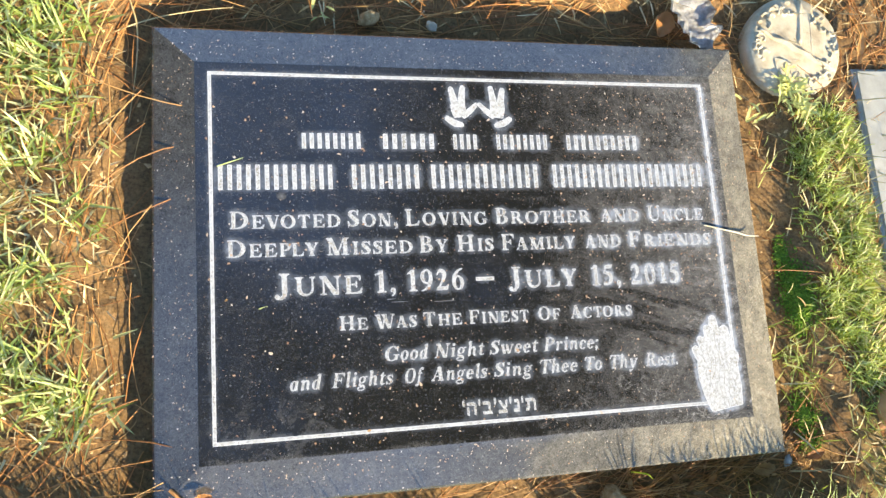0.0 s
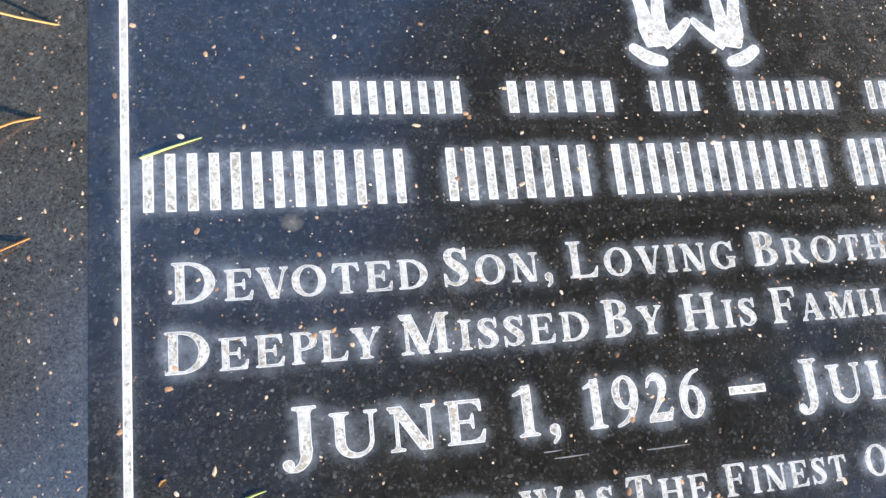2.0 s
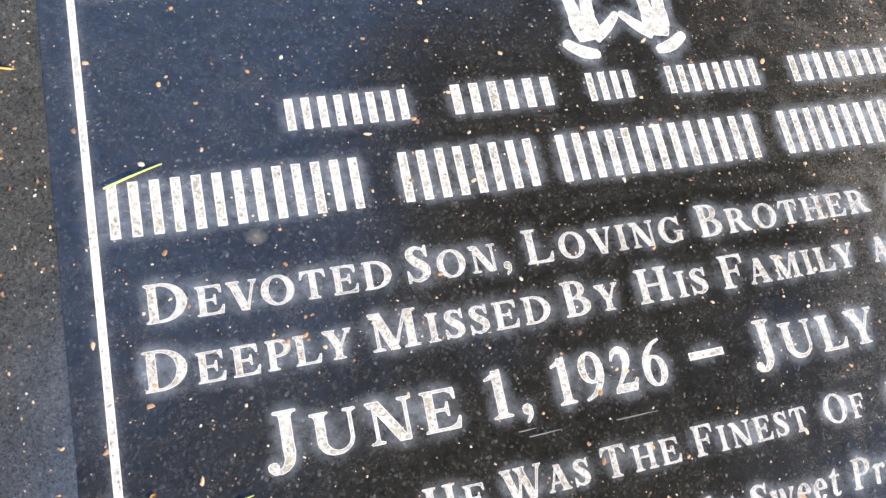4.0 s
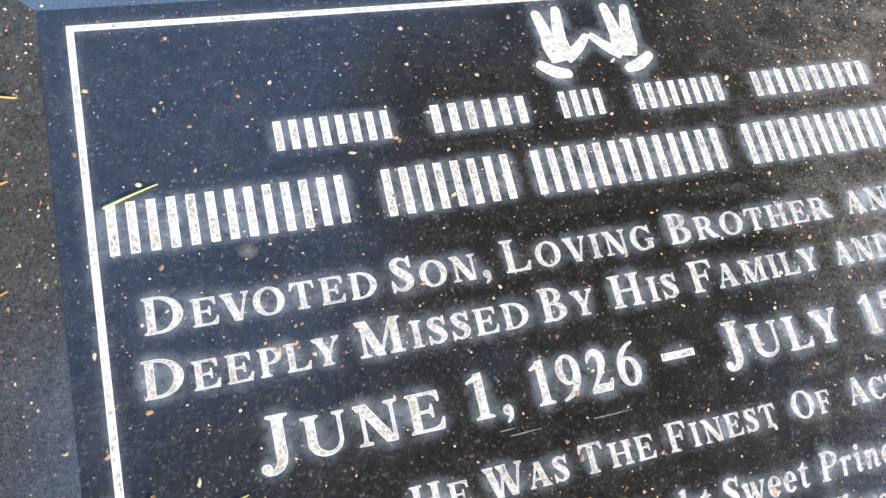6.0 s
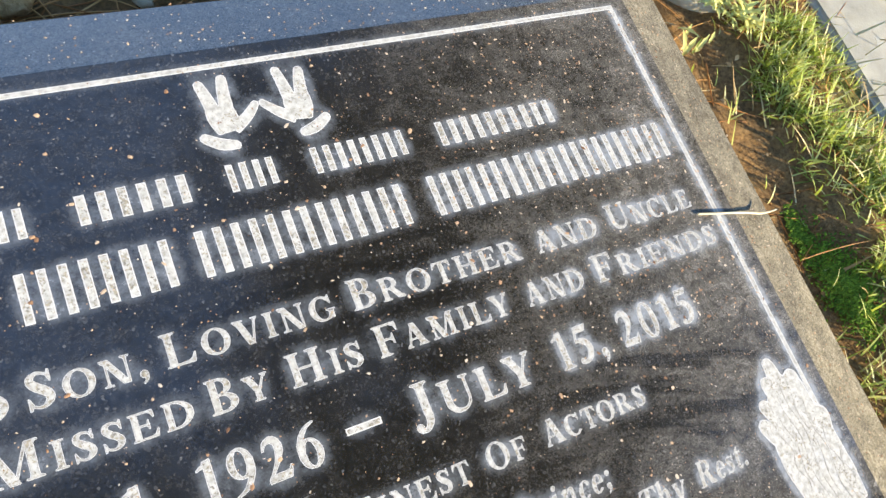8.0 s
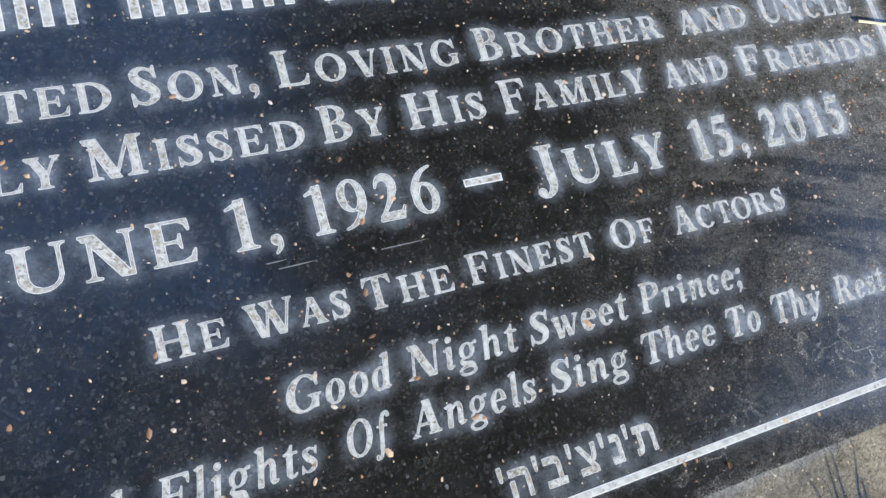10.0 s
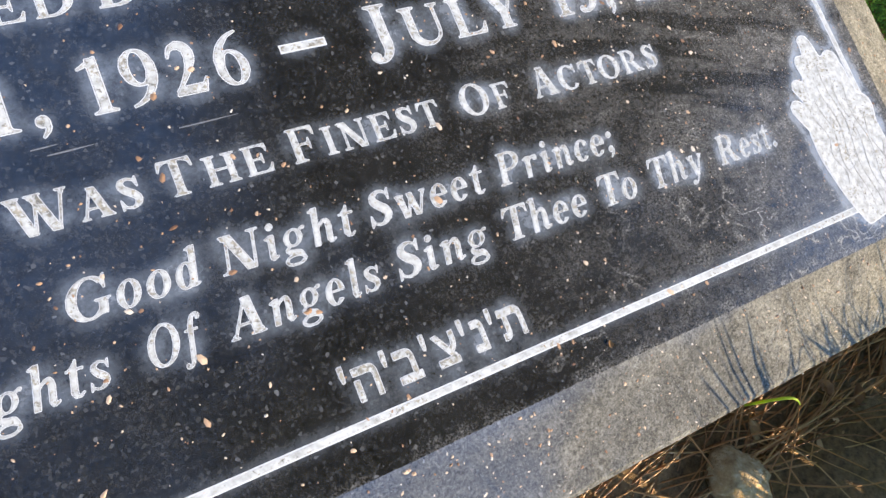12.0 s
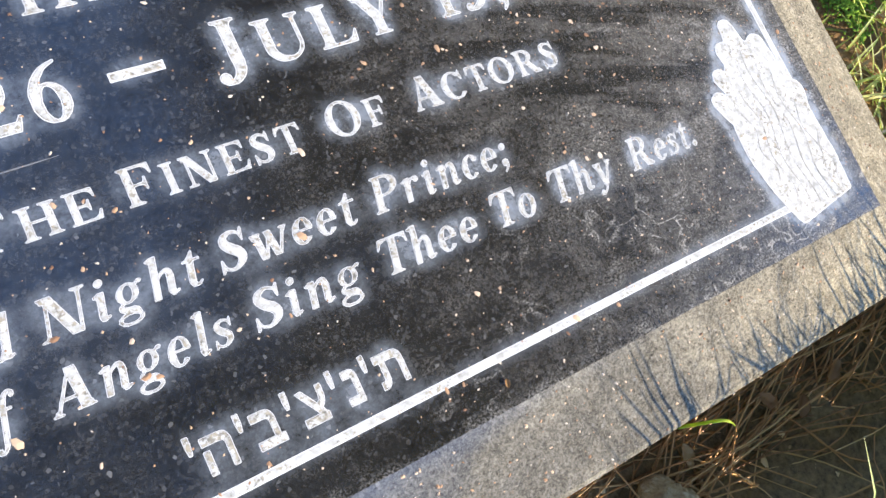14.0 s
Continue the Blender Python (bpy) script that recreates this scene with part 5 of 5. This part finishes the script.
mossy = [(rng.gauss(cx, sx), rng.gauss(cy, sy)) for cx, cy, sx, sy, n in ((0.362, -0.058, 0.0075, 0.018, 3200), (0.354, -0.010, 0.004, 0.009, 700), (0.351, -0.184, 0.008, 0.009, 900), (0.353, -0.212, 0.006, 0.007, 450)) for _ in range(n)]
crumbs("moss", [(x, y, ground_height(x, y) + 0.002) for x, y in mossy if x > 0.316], (0.0007, 0.0014), MOSS, "bright green moss cushions on damp soil", "moss", rng, 1.2)


# ---- loose things ----
def rock(name, x, y, z, size, flat, seed, material, label, category="stone"):
    bm = bmesh.new()
    bmesh.ops.create_icosphere(bm, subdivisions=3, radius=1)
    for v in bm.verts:
        d = 1 + 0.32 * noise.noise(v.co * 1.3 + Vector((seed, 0, 0))) + 0.20 * noise.noise(v.co * 3.2 + Vector((0, seed, 0))) + 0.07 * noise.noise(v.co * 8 + Vector((0, 0, seed)))
        v.co = Vector((v.co.x * size[0], v.co.y * size[1], v.co.z * size[0] * flat)) * d
    ob = part(name, bm, material, smooth=True)
    ob.matrix_world = pose(x, y, z, 0, 0, seed * 40)
    return tagged(ob, label, category, group="loose stones" if category == "stone" else "")


rock("stone", 0.121, -0.251, 0.005, (0.0155, 0.0125), 0.65, 3, TANROCK, "rounded tan stone on shaded soil")
rock("stone", -0.096, 0.247, 0.006, (0.011, 0.008), 0.7, 5, TANROCK, "small pale tan stone on needles")
rock("stone", -0.03, 0.243, 0.004, (0.006, 0.005), 0.6, 8, PEBBLE, "small brown pebble on soil")
rock("stone", -0.336, -0.02, 0.003, (0.004, 0.006), 0.5, 2, TANROCK, "small grey-brown pebble on soil")
rock("stone", 0.450, -0.19, 0.018, (0.026, 0.021), 0.8, 6, LEAF, "rough orange-brown clod in turf", "clod")


def curled_leaf(name, x, y, z, length, wide, turn, tip, material, label, seed=0, ragged=0.15):
    """A dry leaf: a curled, slightly thick sheet with a midrib."""
    bm = bmesh.new()
    rows = []
    for i in range(21):
        u = i / 20
        w = wide * (math.sin(math.pi * min(u * 0.93 + 0.05, 1)) ** 0.8) * (1 + ragged * noise.noise((u * 7, seed, 1)))
        row = []
        for j in range(-5, 6):
            s = j / 5
            row.append(bm.verts.new(((u - 0.5) * length, s * w / 2 * (1 + ragged * noise.noise((u * 9, s * 3 + seed, 5))),
                                     abs(s) ** 1.6 * w * 0.28 + 0.12 * length * (u - 0.5) ** 2 + (0.04 + 0.22 * ragged ** 2) * wide * (noise.noise((u * 5, s * 2.5, seed)) + 0.6 * noise.noise((u * 11, s * 5, seed + 3))))))
        rows.append(row)
    for a, b in zip(rows, rows[1:]):
        for j in range(10):
            bm.faces.new((a[j], b[j], b[j + 1], a[j + 1]))
    geo = bmesh.ops.solidify(bm, geom=bm.faces[:], thickness=0.0004)
    ob = part(name, bm, material, smooth=True)
    ob.matrix_world = pose(x, y, z, tip, 0, turn)
    return tagged(ob, label, "leaf", group="fallen leaves")


curled_leaf("leaf", 0.262, 0.252, 0.018, 0.085, 0.056, 118, 12, GREYLEAF, "crumpled silvery grey dry leaf against the stone", 4, 0.6)
curled_leaf("leaf", 0.236, 0.253, 0.012, 0.035, 0.022, 60, 0, LEAF, "orange-brown dry leaf under a grey one", 2)
curled_leaf("leaf", 0.476, 0.226, 0.03, 0.045, 0.012, 70, 8, TANLEAF, "narrow tan dry leaf beside the disc", 7)
curled_leaf("leaf", -0.350, -0.075, 0.012, 0.022, 0.012, 30, 0, LEAF, "small dry brown leaf on lit soil", 9)
curled_leaf("leaf", -0.345, 0.08, 0.012, 0.030, 0.010, 80, 0, LEAF, "small reddish dry leaf on soil", 12)
curled_leaf("leaf", 0.352, -0.226, 0.010, 0.024, 0.010, 10, 0, LEAF, "brown dry leaf at the corner of the stone", 14)
curled_leaf("leaf", 0.292, -0.236, 0.006, 0.026, 0.014, 5, 0, TANLEAF, "pinkish tan dry leaf under the edge of the stone", 31, 0.4)
curled_leaf("leaf", 0.320, -0.230, 0.006, 0.014, 0.010, 60, 0, GREYLEAF, "grey dry leaf scrap beside the corner", 33, 0.4)
curled_leaf("leaf", 0.205, -0.245, 0.005, 0.011, 0.007, 50, 0, LEAF, "brown dry leaf in shaded soil", 15)
curled_leaf("leaf", -0.262, -0.205, 0.040, 0.016, 0.008, 10, 0, LEAF, "curled brown leaf lying on black granite", 17)
curled_leaf("leaf", -0.335, -0.115, 0.008, 0.018, 0.009, 110, 0, GREYLEAF, "small grey dry leaf on soil", 18)


curled_leaf("leaf", -0.2400, -0.041, 0.0403, 0.0034, 0.002, 40, 0, DIRT, "tiny rust-brown leaf scrap on the polished face", 21)
curled_leaf("leaf", -0.121, -0.1615, 0.0403, 0.0034, 0.002, 20, 0, TANLEAF, "tiny tan leaf scrap on the painted border", 22)
curled_leaf("leaf", -0.112, -0.1720, 0.0403, 0.003, 0.002, 70, 0, DIRT, "tiny brown leaf scrap on the polished face", 23)
curled_leaf("leaf", 0.0655, -0.1715, 0.0403, 0.003, 0.002, 80, 0, DIRT, "tiny brown leaf scrap below the border", 24)
curled_leaf("leaf", 0.190, -0.236, 0.004, 0.012, 0.007, 120, 0, LEAF, "crumpled brown leaf among needles", 25, 0.5)
curled_leaf("leaf", 0.232, -0.240, 0.004, 0.013, 0.007, 30, 0, LEAF, "crumpled brown leaf on bare soil", 26, 0.5)
curled_leaf("leaf", 0.140, -0.236, 0.004, 0.010, 0.006, 80, 0, TANLEAF, "small pale dry leaf among needles", 27, 0.4)


def stick(name, pts, r, material, label, category="twig"):
    cu = bpy.data.curves.new(name, "CURVE")
    cu.dimensions, cu.bevel_depth, cu.bevel_resolution = "3D", r, 2
    sp = cu.splines.new("NURBS")
    sp.points.add(len(pts) - 1)
    for p, co in zip(sp.points, pts):
        p.co = (*co, 1)
    sp.use_endpoint_u, sp.order_u = True, 3
    sp.points[-1].radius = 0.4
    tmp = bpy.data.objects.new(name, cu)
    scene.collection.objects.link(tmp)
    me = bpy.data.meshes.new_from_object(tmp.evaluated_get(bpy.context.evaluated_depsgraph_get()))
    bpy.data.objects.remove(tmp)
    me.materials.clear()
    me.materials.append(material)
    me.name = name
    return tagged(new(name, me), label, category)


stick("twig", [(0.236, 0.0165, FACE + 0.0012), (0.252, 0.0125, FACE + 0.002), (0.275, 0.0075, FACE + 0.001), (0.288, 0.004, 0.0385), (0.299, 0.004, 0.040)], 0.0008, TWIG, "pale bent twig lying across the border")
stick("blade_fragment", [(-0.246, 0.0800, FACE + 0.0006), (-0.234, 0.0845, FACE + 0.001), (-0.223, 0.0880, FACE + 0.0006)], 0.00055, GRASS, "loose green grass blade on the polished face", "grass blade")
stick("blade_fragment", [(-0.213, -0.050, FACE + 0.0006), (-0.209, -0.0485, FACE + 0.0009), (-0.205, -0.0478, FACE + 0.0006)], 0.0004, GRASS, "short green grass scrap on the polished face", "grass blade")
stick("twig", [(-0.288, -0.196, 0.036), (-0.281, -0.203, 0.038), (-0.274, -0.211, 0.035)], 0.0016, NEEDLE, "short brown twig lying on black granite")
stick("twig", [(-0.37, -0.215, 0.010), (-0.355, -0.195, 0.016), (-0.325, -0.160, 0.014)], 0.0012, NEEDLE, "brown twig on shaded soil")
stick("twig", [(-0.335, 0.29, 0.02), (-0.325, 0.255, 0.022), (-0.312, 0.21, 0.018), (-0.325, 0.13, 0.012)], 0.0007, STRAW, "long dry straw stalk beside the stone")
stick("twig", [(-0.34, 0.215, 0.016), (-0.30, 0.235, 0.024), (-0.23, 0.245, 0.020)], 0.0007, STRAW, "dry straw stalk over the corner")


def raised(name, pts, half, height, parent):
    """A rough raised stroke of concrete along a line on the disc's top."""
    verts, faces = [], []
    for i, (x, y) in enumerate(pts):
        (ax, ay), (bx, by) = pts[max(i - 1, 0)], pts[min(i + 1, len(pts) - 1)]
        ln = math.hypot(bx - ax, by - ay)
        nx, ny = (ay - by) / ln, (bx - ax) / ln
        w = half * (1 + 0.35 * noise.noise((x * 400, y * 400, 2)))
        top = 0.0200 + height * (0.75 + 0.5 * noise.noise((x * 300, y * 300, 7)))
        for s, z in ((-1.7, 0.0185), (-0.8, top - 0.0005), (0.0, top), (0.8, top - 0.0005), (1.7, 0.0185)):
            verts.append((x + nx * w * s, y + ny * w * s, z))
    for i in range(len(pts) - 1):
        for j in range(4):
            a = i * 5 + j
            faces.append((a, a + 5, a + 6, a + 1))
    k = 5 * (len(pts) - 1)
    faces += [(0, 1, 2, 3, 4), (k + 4, k + 3, k + 2, k + 1, k)]
    return obj_from(name, verts, faces, CONCRETE, parent, smooth=True)


# concrete disc with raised marks round its rim and two crossing ridges
def disc_marker():
    base = empty("disc_marker", 0.396, 0.229, 0.0)
    tagged(base, "round weathered pale concrete disc with raised marks, half sunk in soil", "marker disc")
    base.matrix_world = pose(0.399, 0.231, 0.001, 4, -1, 0)
    prof = [(0.0, -0.03), (0.058, -0.03), (0.061, 0.008), (0.0605, 0.0155), (0.058, 0.0185), (0.045, 0.020), (0.02, 0.0206), (0.0, 0.0208)]
    bm = bmesh.new()
    seg = 64
    loops = []
    for r, z in prof[1:-1]:
        loops.append([bm.verts.new((r * math.cos(a) * (1 + 0.012 * noise.noise((math.cos(a) * 3, math.sin(a) * 3, z))), r * math.sin(a), z)) for a in (2 * math.pi * i / seg for i in range(seg))])
    for a, b in zip(loops, loops[1:]):
        for i in range(seg):
            bm.faces.new((a[i], a[(i + 1) % seg], b[(i + 1) % seg], b[i]))
    top = bm.verts.new((0, 0, prof[-1][1]))
    for i in range(seg):
        bm.faces.new((loops[-1][i], loops[-1][(i + 1) % seg], top))
    bm.faces.new(loops[0][::-1])
    part("disc", bm, CONCRETE, base, smooth=True)
    r2 = random.Random(3)
    for i in range(30):
        deg = (95 + i * 6.3) if i < 17 else (-78 + (i - 17) * 11)
        a, r = radians(deg), r2.uniform(0.040, 0.053)
        cx, cy = r * math.cos(a), r * math.sin(a)
        start, sweep, rad = r2.uniform(0, 6.28), r2.uniform(1.2, 4.4), r2.uniform(0.0028, 0.0052)
        raised("raised_mark", [(cx + rad * math.cos(start + sweep * k / 7), cy + rad * 1.2 * math.sin(start + sweep * k / 7)) for k in range(8)], 0.0014, 0.0036, base)
    raised("ridge", [(-0.048 + 0.0085 * k, 0.018 - 0.0042 * k + 0.0012 * math.sin(k * 2.1)) for k in range(12)], 0.0016, 0.0065, base)
    raised("ridge", [(0.010 - 0.0009 * k, 0.054 - 0.0075 * k) for k in range(8)], 0.0020, 0.0032, base)
    raised("ridge", [(0.020 + 0.0008 * math.sin(k), 0.040 - 0.009 * k) for k in range(7)], 0.0006, 0.0012, base)


disc_marker()

# neighbouring stone, seen at the edge
bm = bmesh.new()
bmesh.ops.create_cube(bm, size=1)
bmesh.ops.scale(bm, vec=(0.61, 0.46, 0.08), verts=bm.verts)
bmesh.ops.bevel(bm, geom=[e for e in bm.edges if e.verts[0].co.z > 0 and e.verts[1].co.z > 0], offset=0.004, segments=3, affect="EDGES")
neighbour = part("grave_marker", bm, SLATE)
neighbour.matrix_world = pose(0.781, -0.019, -0.018, 0, 0, 1.2)
tagged(neighbour, "plain grey stone marker set flat in the turf", "gravestone")


def weed(x, y, z, n, reach, seed, label):
    """A low rosette of lobed leaves."""
    r2 = random.Random(seed)
    base = empty("weed", x, y, z)
    tagged(base, label, "weed")
    for i in range(n):
        ln, az, lift = reach * r2.uniform(0.6, 1.1), r2.uniform(0, 360), r2.uniform(8, 42)
        verts, faces = [], []
        for s in range(6):
            u = s / 5
            w = ln * 0.12 * math.sin(math.pi * min(0.12 + u * 0.86, 1)) * (1.0 if s % 2 else 0.75)
            h = ln * (0.25 * u - 0.35 * u * u)
            verts += [(u * ln, -w, h + w * 0.4), (u * ln, 0, h), (u * ln, w, h + w * 0.4)]
        for s in range(5):
            a = 3 * s
            faces += [(a, a + 3, a + 4, a + 1), (a + 1, a + 4, a + 5, a + 2)]
        lf = obj_from("leaf", verts, faces, WEED, base, smooth=True)
        lf.matrix_local = pose(r2.gauss(0, reach * 0.55), r2.gauss(0, reach * 0.55), r2.uniform(-0.2, 0.4) * reach, 0, -lift, az)


weed(0.382, 0.179, 0.016, 110, 0.016, 1, "pale green leafy weed growing by the disc")
weed(0.394, 0.157, 0.016, 70, 0.015, 6, "pale leafy weed spreading over turf by the disc")
weed(0.334, 0.152, 0.008, 8, 0.018, 4, "small pale weed at the edge of the soil")
stick("grass_shoot", [(0.145, -0.226, 0.0), (0.147, -0.225, 0.018), (0.153, -0.227, 0.024), (0.158, -0.232, 0.018)], 0.0007, SHOOT, "bright green grass shoot arching beside black granite", "grass blade")
weed(-0.145, 0.252, 0.004, 5, 0.015, 8, "tiny green seedling among needles")


# tall pine out of view, placed for the dark reflections in the polished face
def pine(x, y, height, seed, low, spread, limbs, label):
    r2 = random.Random(seed)
    base = empty("unseen_pine", x, y, 0)
    tagged(base, label, "tree", group="pines round the lawn")
    bm = bmesh.new()
    rows = []
    for i in range(13):
        u = i / 12
        r = 0.24 * (1 - u) ** 0.8 + 0.02
        cx, cy = 0.15 * noise.noise((u * 3, seed, 0)), 0.15 * noise.noise((u * 3, seed, 5))
        rows.append([bm.verts.new((cx + r * math.cos(a * 0.628), cy + r * math.sin(a * 0.628), u * height)) for a in range(10)])
    for a, b in zip(rows, rows[1:]):
        for i in range(10):
            bm.faces.new((a[i], a[(i + 1) % 10], b[(i + 1) % 10], b[i]))
    part("trunk", bm, BARK, base, smooth=True)
    verts, faces, lv, lf = [], [], [], []
    for n in range(limbs):
        u = r2.uniform(low, 1.0)
        az, ln = r2.uniform(0, 6.283), spread * (1 - 0.75 * (u - low) / (1 - low)) * r2.uniform(0.75, 1.1)
        k = len(lv)
        for s in range(6):
            d = ln * s / 5
            r = 0.045 * (1 - s / 5.5) * (1.2 - u)
            cx, cy, cz = d * math.cos(az), d * math.sin(az), u * height + 0.10 * d - 0.02 * d * d
            for q in range(4):
                a = q * 1.571
                lv.append((cx - r * math.cos(a) * math.sin(az), cy + r * math.cos(a) * math.cos(az), cz + r * math.sin(a)))
            for c in range(46 if s else 10):
                ox, oy, oz = (r2.gauss(0, 0.28) for _ in range(3))
                t1, t2 = r2.uniform(0, 6.28), r2.uniform(-0.6, 0.9)
                sz = r2.uniform(0.16, 0.34)
                p = Vector((cx + ox, cy + oy, cz + oz * 0.6))
                f = Vector((math.cos(t1) * math.cos(t2), math.sin(t1) * math.cos(t2), math.sin(t2))) * sz
                g = Vector((-math.sin(t1), math.cos(t1), 0)) * sz * 0.16
                b0 = len(verts)
                verts += [p - g, p + f * 0.5 + Vector((0, 0, sz * 0.1)), p + g, p + f]
                faces += [(b0, b0 + 3, b0 + 1), (b0 + 1, b0 + 3, b0 + 2)]
        for s in range(5):
            for q in range(4):
                a, b = k + 4 * s + q, k + 4 * s + (q + 1) % 4
                lf.append((a, b, b + 4, a + 4))
    obj_from("limbs", lv, lf, BARK, base)
    crown = obj_from("crown", verts, faces, PINE, base)


# these two are added; they darken overhead reflections left by someone bending over
pine(2.6, -1.0, 9.5, 1, 0.50, 4.3, 110, "broad unseen pine added to darken overhead reflections")
pine(-2.5, -2.5, 9.5, 4, 0.50, 3.1, 100, "second broad unseen pine added to darken overhead reflections")
pine(-3.6, 2.5, 8.0, 3, 0.3, 1.8, 46, "slender dark pine tree beyond the lawn")
pine(3.1, 2.5, 10.0, 6, 0.42, 2.6, 64, "dense dark pine tree with a high crown beyond the stone")
pine(-6.0, 0.9, 5.4, 7, 0.12, 1.9, 45, "low bushy dark pine tree across the lawn")
pine(4.6, 1.6, 9.0, 2, 0.25, 2.4, 60, "tall dark pine tree standing in the turf")


def far_woods():
    """An unseen belt of dark trees added round the far side of the lawn, many clumps with an uneven top."""
    # added to darken the horizon that the stone's sloping edge mirrors
    r2 = random.Random(9)
    verts, faces = [], []
    for n in range(9000):
        az = radians(r2.uniform(-22, 150))
        far = r2.uniform(24, 34)
        top = 7.5 + 3.5 * noise.noise((az * 6, 0, 3)) + 1.5 * noise.noise((az * 22, 0, 8))
        z = top * r2.random() ** 0.7
        p = Vector((far * math.cos(az), far * math.sin(az), z))
        sz = r2.uniform(0.4, 1.1)
        b0 = len(verts)
        for q in range(4):
            verts.append(p + Vector((r2.uniform(-sz, sz), r2.uniform(-sz, sz), r2.uniform(-sz, sz) * 0.8)))
        faces += [(b0, b0 + 1, b0 + 2), (b0, b0 + 2, b0 + 3), (b0, b0 + 3, b0 + 1), (b0 + 1, b0 + 3, b0 + 2)]
    tagged(obj_from("far_woods", verts, faces, PINE), "unseen dark belt of trees added beyond the lawn for reflections", "woods", kind="stuff")


far_woods()
